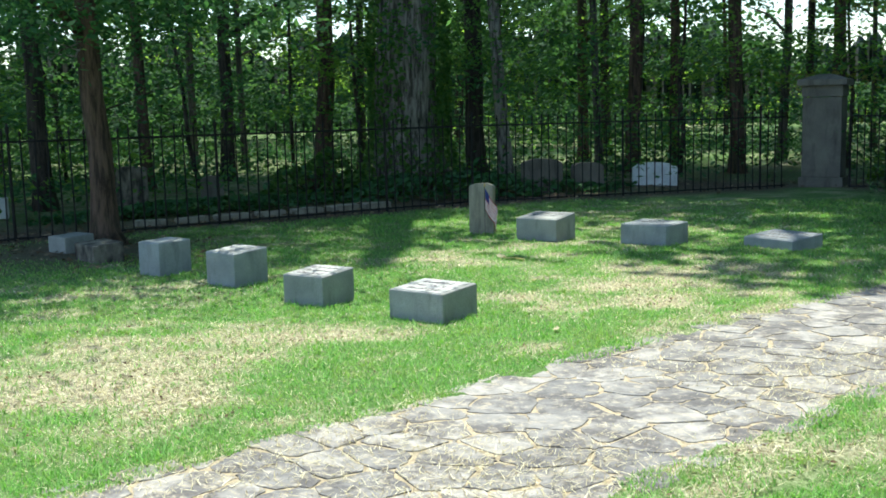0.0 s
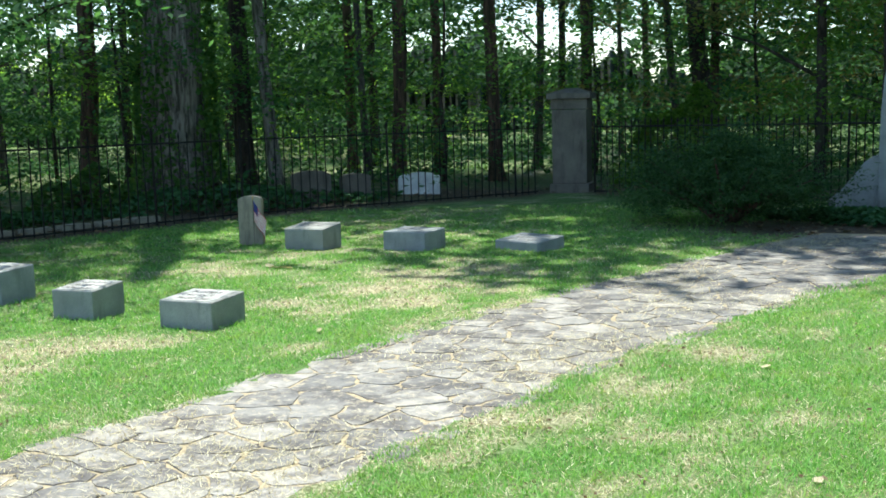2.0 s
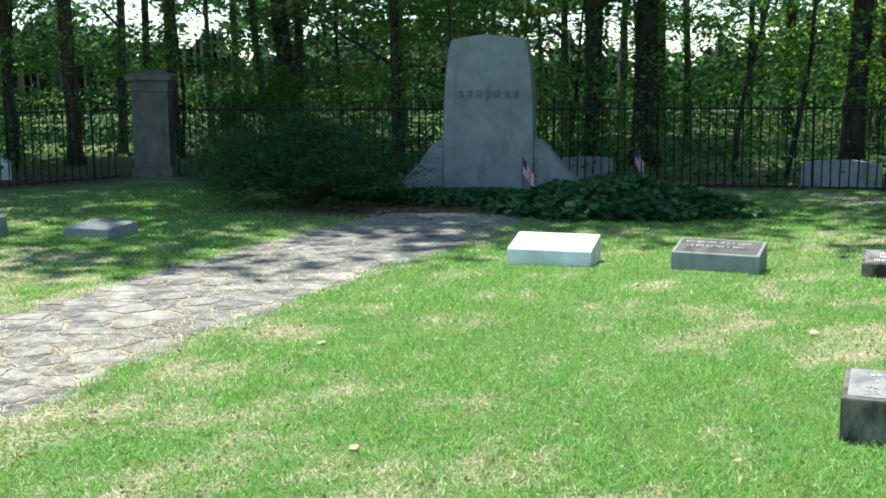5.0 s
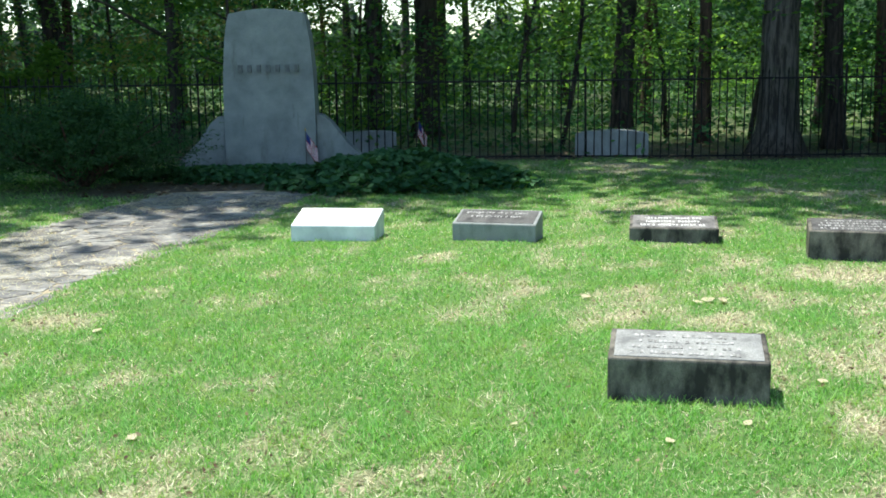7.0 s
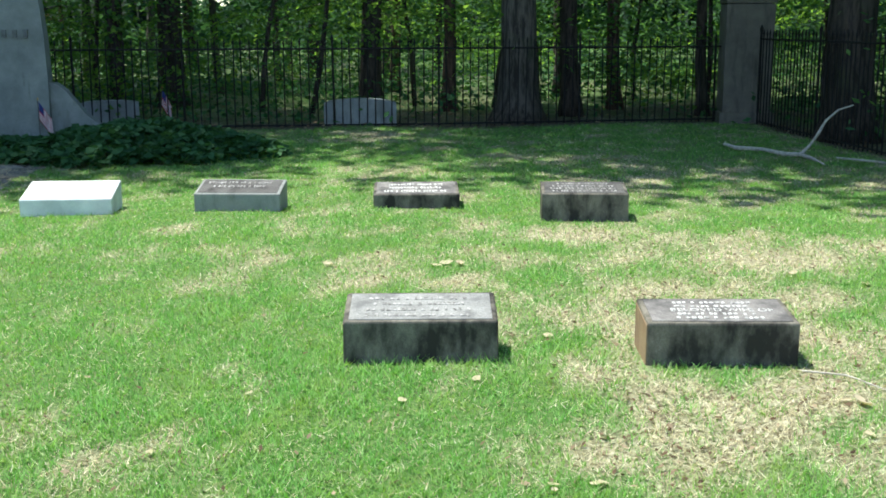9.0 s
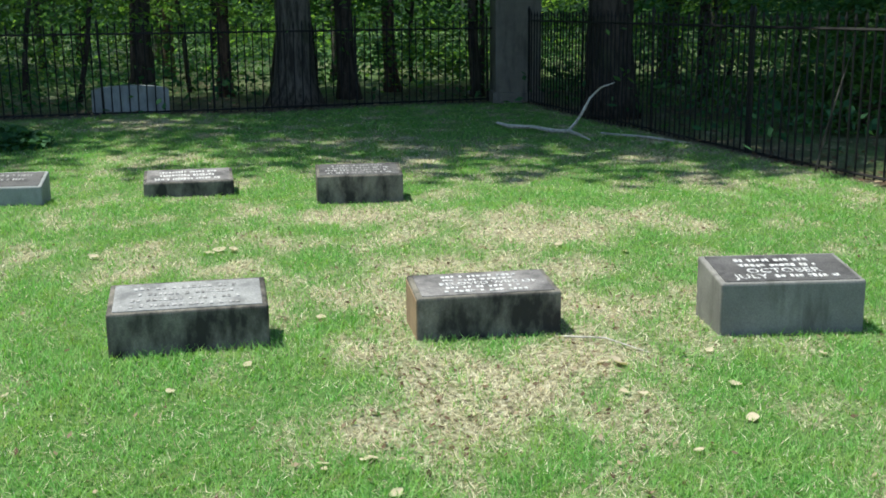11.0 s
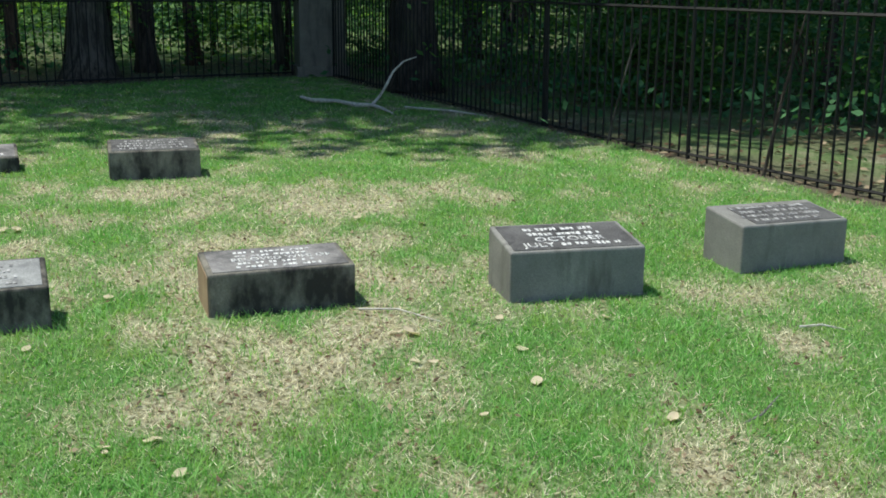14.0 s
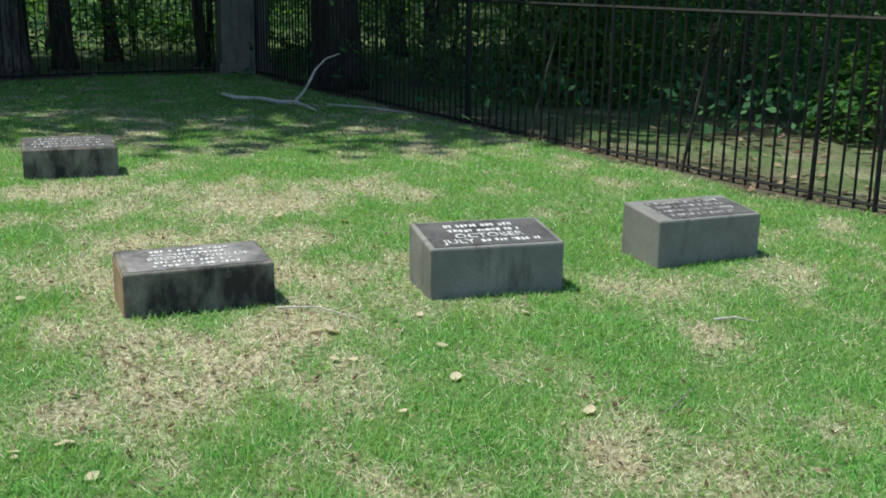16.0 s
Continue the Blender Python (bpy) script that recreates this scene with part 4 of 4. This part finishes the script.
mound("ivy_mound", 1.9, 15.5, 1.7, 1.5, 0.38, -20, 5200, M_IVY, 0.12, "spreading mound of dark green ivy beside the monument", "ivy")
mound("ivy_mound", -0.1, 16.75, 2.1, 0.75, 0.10, -10, 3000, M_IVY, 0.11, "low band of ivy at the monument foot", "ivy")
mound("ivy_mound", -11.9, 17.8, 3.2, 1.5, 0.35, 40, 3400, M_IVY, 0.12, "ivy ground cover under the big tree behind fence", "ivy")
mound("ivy_mound", -13.75, 13.7, 0.75, 2.6, 0.16, -22, 3000, M_IVY, 0.10, "ivy ground cover beside the low kerb behind the fence", "ivy")
for x, y, rx, h, m in ((12.6, 5.2, 1.0, 1.25, M_LEAF), (13.6, 7.6, 1.3, 1.9, M_LEAFBLUE), (12.9, 9.6, 0.9, 1.3, M_LEAF), (14.6, 10.8, 1.4, 2.2, M_LEAF), (14.4, 4.4, 1.4, 2.0, M_LEAFBLUE), (12.0, 2.6, 0.9, 1.1, M_LEAF)):
    mound("leafy_shrub", x, y, rx, rx * 0.8, h, 20 * x, 2600, m, 0.085, "green leafy shrub in shade beyond the side fence", "bush")
mound("leafy_shrub", -4.3, 23.7, 1.5, 1.0, 2.0, 0, 3600, M_LEAFLIGHT, 0.12, "rounded green leafy shrub behind the pillar", "bush")
mound("leafy_shrub", -13.6, 16.2, 1.0, 0.7, 0.85, 30, 900, M_LEAF, 0.13, "low green leafy shrub behind the fence", "bush")


# ---------------------------------------------------------------- fallen wood
def dead_branch():
    g = thing("fallen_branch", pose(9.52, 11.66, 0.02), "bleached forked dead branch lying on the grass", "branch")
    part("limb", tube(bmesh.new(), [(-0.24, 1.26, 0.05), (-0.26, 0.95, 0.03), (-0.14, 0.55, 0.045), (-0.10, 0.2, 0.02), (0, 0, 0.03), (-0.12, -0.32, 0.03), (-0.24, -0.72, 0.0)], [0.02, 0.03, 0.024, 0.03, 0.028, 0.022, 0.010], 7), M_DEAD, g)
    part("fork", tube(bmesh.new(), [(0, 0, 0.03), (0.09, -0.06, 0.16), (0.13, -0.14, 0.3), (0.2, -0.18, 0.46), (0.3, -0.28, 0.6), (0.44, -0.38, 0.66)], [0.024, 0.018, 0.02, 0.015, 0.012, 0.006], 7), M_DEAD, g)


dead_branch()


def stick(points, r, label, mat=None):
    o = Vector(points[0])
    g = thing("stick", pose(*o), label, "stick")
    part("twig", tube(bmesh.new(), [Vector(p) - o for p in points], [r, r * 0.9, r * 0.4], 6), mat or M_DEAD, g)


stick([(9.85, 11.4, 0.02), (10.0, 10.7, 0.03), (10.05, 9.95, 0.015)], 0.018, "bleached dead stick lying along the fence foot")
stick([(9.35, 7.6, 0.0), (9.42, 7.5, 0.6), (9.55, 7.4, 1.25)], 0.011, "grey dead stick leaning against the iron fence", M_BARK)
stick([(8.92, 5.5, 0.0), (9.0, 5.42, 0.7), (9.1, 5.3, 1.5)], 0.016, "dark dead stick leaning against the iron fence", M_BARKDARK)
stick([(3.74, 4.65, 0.015), (3.86, 4.48, 0.03), (3.91, 4.22, 0.015)], 0.005, "thin pale twig lying in dry grass")
stick([(3.91, 2.51, 0.02), (4.01, 2.5, 0.03), (4.28, 2.58, 0.02)], 0.005, "thin grey twig lying in the grass", M_BARKPALE)
stick([(5.16, 3.0, 0.02), (5.23, 2.92, 0.035), (5.29, 2.83, 0.02)], 0.006, "short yellowish twig lying in the grass")


# ---------------------------------------------------------------- paving
def half_plane(poly, px, py, nx, ny):
    out = []
    for (ax, ay), (bx, by) in zip(poly, poly[1:] + poly[:1]):
        da, db = (ax - px) * nx + (ay - py) * ny, (bx - px) * nx + (by - py) * ny
        if da <= 0:
            out.append((ax, ay))
        if da * db < 0:
            t = da / (da - db)
            out.append((ax + (bx - ax) * t, ay + (by - ay) * t))
    return out


def paving():
    g = thing("path", pose(0, 0, 0), "irregular grey flagstone path with straw-filled joints", "path", kind="structure")
    bed = bmesh.new()
    ys = np.linspace(0.4, 15.2, 60)
    rows = [[bed.verts.new((edge_x(LEFT_EDGE, y) + 0.03 + (edge_x(RIGHT_EDGE, y) - 0.06 - edge_x(LEFT_EDGE, y)) * k / 8, y, -0.001)) for k in range(9)] for y in ys]
    for a, b in zip(rows, rows[1:]):
        for k in range(8):
            bed.faces.new((a[k], a[k + 1], b[k + 1], b[k]))
    part("joint_bed", bed, M_JOINT, g, "straw and soil between the stones")
    r = random.Random(21)
    seeds, tries = [], 0
    while tries < 9000:
        tries += 1
        y = r.uniform(0.2, 15.6)
        x = r.uniform(edge_x(LEFT_EDGE, y) - 0.6, edge_x(RIGHT_EDGE, y) + 0.6)
        gap = r.choice((0.2, 0.26, 0.36, 0.5, 0.62))
        if all((x - a) ** 2 + (y - b) ** 2 > gap * gap for a, b in seeds):
            seeds.append((x, y))
    for x, y in seeds:
        lx, rx = float(edge_x(LEFT_EDGE, y)), float(edge_x(RIGHT_EDGE, y))
        if not (lx - 0.12 < x < rx + 0.12 and 0.5 < y < 15.0):
            continue
        poly = [(x - 0.6, y - 0.6), (x + 0.6, y - 0.6), (x + 0.6, y + 0.6), (x - 0.6, y + 0.6)]
        for a, b in seeds:
            d = math.hypot(a - x, b - y)
            if 0 < d < 1.3:
                nx, ny = (a - x) / d, (b - y) / d
                inset = d / 2 - 0.009
                poly = half_plane(poly, x + nx * inset, y + ny * inset, nx, ny)
        poly = half_plane(poly, lx - 0.02, y, -1, 0.25)
        poly = half_plane(poly, rx + 0.02, y, 1, -0.25)
        if len(poly) < 3:
            continue
        # chip the corners, so that no outline is straight
        ring_ = []
        for (ax, ay), (bx, by) in zip(poly, poly[1:] + poly[:1]):
            ring_ += [(ax * (1 - f) + bx * f + r.uniform(-1, 1) * 0.016, ay * (1 - f) + by * f + r.uniform(-1, 1) * 0.016) for f in (0.12, 0.36, 0.64, 0.88)]
        ring_ = [(min(max(a, float(edge_x(LEFT_EDGE, b)) - 0.03), float(edge_x(RIGHT_EDGE, b)) + 0.03), b) for a, b in ring_]
        bm = bmesh.new()
        z = r.uniform(0.002, 0.007)
        tx, ty = r.uniform(-0.008, 0.008), r.uniform(-0.008, 0.008)
        top = [bm.verts.new(((a - x) * 0.985, (b - y) * 0.985, z + (a - x) * tx + (b - y) * ty)) for a, b in ring_]
        mid = [bm.verts.new((a - x, b - y, z - 0.002)) for a, b in ring_]
        low = [bm.verts.new((a - x, b - y, -0.03)) for a, b in ring_]
        bm.faces.new(top)
        for k in range(len(ring_)):
            q = (k + 1) % len(ring_)
            bm.faces.new((mid[k], mid[q], top[q], top[k]))
            bm.faces.new((low[k], low[q], mid[q], mid[k]))
        bmesh.ops.recalc_face_normals(bm, faces=bm.faces)
        s = part("flagstone", bm, M_FLAG, g)
        s.location = (x, y, 0)


paving()


# ---------------------------------------------------------------- grass, straw and litter
def free_of_slabs(x, y, slack=0.02):
    keep = np.ones(len(x), bool)
    for s in SLABS:
        a = radians(s[2])
        u = (x - s[0]) * math.cos(a) + (y - s[1]) * math.sin(a)
        v = -(x - s[0]) * math.sin(a) + (y - s[1]) * math.cos(a)
        keep &= ~((u > -slack) & (u < s[3] + slack) & (v > -slack) & (v < s[4] + slack))
    return keep


def blades(count):
    """Places of grass blades over the lawn, thickest where the path passes near."""
    a, r = np.radians(rng.uniform(-66, 82, count) + rng.normal(size=count) * 5), 2.5 - 2.0 * rng.uniform(0, 1, count) ** 3 + 17.3 * rng.uniform(0, 1, count) ** 1.6
    n = count // 4
    b, q = rng.uniform(0, 2 * math.pi, n), 9.0 * rng.uniform(0, 1, n) ** 0.5
    rest = (q < 2.2) | (np.cos(b) < 0.1)
    return np.concatenate([np.sin(a) * r, np.sin(b[rest]) * q[rest]]), np.concatenate([np.cos(a) * r, np.cos(b[rest]) * q[rest]])


def sown(x, y, lo, hi, wide, lean, lie=0.0):
    k = len(x)
    h = rng.uniform(lo, hi, k)
    t = rng.uniform(0, 6.28, k)
    b = t + 1.571 + rng.normal(size=k) * 0.35
    w = wide * rng.uniform(0.6, 1.4, k)
    l = h * rng.uniform(0.3, lean, k)
    base = np.stack([x, y, lawn_z(x, y) - 0.003], 1)
    side = np.stack([np.cos(b) * w, np.sin(b) * w, np.zeros(k)], 1)
    tip = base + np.stack([np.cos(t) * l, np.sin(t) * l, h * (1 - lie) + 0.012], 1)
    return np.stack([base - side, base + side, tip], 1).reshape(-1, 3)


def lawn():
    x, y = blades(1150000)
    ok = inside(x, y) & ~on_path(x, y, -0.10 + 0.07 * wave(x, y, 6.0, 17)) & free_of_slabs(x, y) & (littered(x, y) < rng.uniform(0.15, 0.8, len(x)))
    x, y = x[ok], y[ok]
    d = dryness(x, y)
    dead = rng.uniform(0, 1, len(x)) < d * 0.68 + 0.19
    thin = rng.uniform(0, 1, len(x)) > 0.5 * d
    gx, gy = x[~dead & thin], y[~dead & thin]
    hgt = 1.0 + 0.35 * np.clip(wave(gx, gy, 9.0, 41) + wave(gx, gy, 2.5, 42), -1.5, 2)
    tagged(new("grass", quads_mesh("grass", sown(gx, gy, 0.010, 0.033 * hgt, 0.0015 + 0.00028 * np.hypot(gx, gy), 2.4), M_GRASS, 3)), "short bright green lawn grass", "grass", kind="stuff")
    tagged(new("dry_grass", quads_mesh("dry_grass", sown(x[dead], y[dead], 0.015, 0.050, 0.0012 + 0.00022 * np.hypot(x[dead], y[dead]), 2.2, 0.75), M_STRAW, 3)), "flattened straw-coloured dead grass in the lawn", "grass", kind="stuff")
    # straw strewn over the paving
    n = 40000
    y = rng.uniform(2.0, 15.0, n)
    l, r = edge_x(LEFT_EDGE, y), edge_x(RIGHT_EDGE, y)
    x = l + (r - l) * rng.uniform(0, 1, n)
    ok = wave(x, y, 2.2, 31) + 0.9 * np.abs((x - l) / (r - l) - 0.5) * 2 > rng.uniform(-0.2, 1.2, n)
    v = sown(x[ok], y[ok], 0.02, 0.065, 0.0022, 1.9, 0.95)
    v[:, 2] += 0.010
    tagged(new("straw", quads_mesh("straw", v, M_STRAW, 3)), "pine straw strewn over the flagstones", "straw", kind="stuff")


lawn()


def litter():
    a = np.radians(rng.uniform(-72, 88, 60000))
    r = rng.uniform(3, 27, 60000)
    x, y = np.sin(a) * r, np.cos(a) * r
    ok = (littered(x, y) > rng.uniform(0.1, 1.1, len(x))) & ~on_path(x, y, -0.3)
    c = np.stack([x[ok], y[ok], lawn_z(x[ok], y[ok]) + rng.uniform(0.01, 0.035, ok.sum())], 1)
    tagged(new("leaf_litter", quads_mesh("leaf_litter", leaves(c, 0.085, 2.2, 0.6), M_LITTER)), "brown fallen leaves along the fences and under trees", "leaves", kind="stuff")


litter()


def fragments():
    """Small brown scraps of leaf and bark in the turf, most of them where it is dry."""
    n = 34000
    a, r = np.radians(rng.uniform(-66, 82, n)), 2.2 + 14 * rng.uniform(0, 1, n) ** 1.3
    x, y = np.sin(a) * r, np.cos(a) * r
    ok = inside(x, y) & ~on_path(x, y, 0.0) & free_of_slabs(x, y) & (dryness(x, y) * 0.75 + 0.05 > rng.uniform(0, 1, n))
    c = np.stack([x[ok], y[ok], lawn_z(x[ok], y[ok]) + rng.uniform(0.008, 0.026, ok.sum())], 1)
    tagged(new("leaf_scraps", quads_mesh("leaf_scraps", leaves(c, 0.034, 1.2, 0.5), M_LITTER)), "small brown scraps of leaf and bark in dry turf", "leaves", kind="stuff")


fragments()


def kerb_stone(x, y, turn, ln):
    g = thing("kerb_stone", pose(x, y, 0, 0, 0, turn), "low pale kerb stone in ivy behind the fence", "kerb stone", "kerb stones")
    bm = box(bmesh.new(), -ln / 2, -0.11, -0.05, ln / 2, 0.11, 0.085, 0.02)
    for v in bm.verts:
        v.co += Vector((random.uniform(-1, 1), random.uniform(-1, 1), random.uniform(-1, 1))) * 0.014
    part("stone", bm, M_SAND, g)


for k in range(7):
    kerb_stone(-12.95 + 0.235 * k, 11.7 + 0.58 * k, 68 + (k * 5) % 13 - 6, 0.44 + 0.04 * (k % 3))


def dead_leaf_mesh(seed, curl):
    r = random.Random(seed)
    bm = bmesh.new()
    rows = []
    for k in range(6):
        f = k / 5
        w = 0.42 * math.sin(math.pi * min(0.97, 0.06 + f * 0.92)) * r.uniform(0.8, 1.1)
        z = curl * (f - 0.5) ** 2
        rows.append([bm.verts.new((f - 0.5, s * w, z + abs(s) * curl * 0.35 + 0.01)) for s in (-1, 0, 1)])
    for p, q in zip(rows, rows[1:]):
        for s in range(2):
            bm.faces.new((p[s], p[s + 1], q[s + 1], q[s])).smooth = True
    return mesh_of("dead_leaf", bm, M_TAN)


LEAF_MESHES = [dead_leaf_mesh(s, c) for s, c in ((1, 0.2), (2, 0.35), (3, 0.12))]


def dead_leaf(x, y, size, turn, k):
    ob = new("fallen_leaf", LEAF_MESHES[k % 3])
    ob.matrix_basis = pose(x, y, float(lawn_z(np.array(x), np.array(y))) + 0.014, random.uniform(-14, 14), random.uniform(-14, 14), turn) @ Matrix.Diagonal((size * 0.75, size * 0.75, size * 0.75, 1))
    return tagged(ob, "curled tan dead leaf lying on the grass", "leaf", "fallen leaves")


FALLEN = [(3.08, 7.63, 0.13), (3.16, 7.57, 0.12), (2.99, 7.59, 0.11), (2.86, 5.63, 0.09), (2.28, 7.87, 0.10), (2.2, 5.07, 0.07), (1.79, 4.96, 0.07), (5.13, 6.42, 0.09), (5.37, 6.0, 0.10),
          (1.99, 3.89, 0.06), (0.67, 4.77, 0.06), (2.14, 3.84, 0.07), (1.18, 5.33, 0.06), (3.67, 4.17, 0.13), (3.62, 4.22, 0.10), (3.41, 3.84, 0.08), (3.46, 3.78, 0.07), (3.65, 3.34, 0.09), (3.91, 3.67, 0.08),
          (3.73, 2.71, 0.09), (2.17, 3.84, 0.07), (2.08, 3.52, 0.08), (1.97, 3.84, 0.05), (-1.0, 7.68, 0.10), (-0.55, 5.55, 0.08), (-4.33, 7.86, 0.09), (-6.52, 10.95, 0.18), (-6.38, 10.9, 0.16),
          (-6.66, 10.98, 0.15), (7.25, 12.33, 0.2), (7.1, 12.4, 0.16), (-5.6, 9.8, 0.08), (7.4, 9.6, 0.1), (4.2, 4.1, 0.07), (4.6, 3.75, 0.06), (3.2, 3.2, 0.06)]
for k, (x, y, s) in enumerate(FALLEN):
    dead_leaf(x, y, s, k * 77 % 360, k)
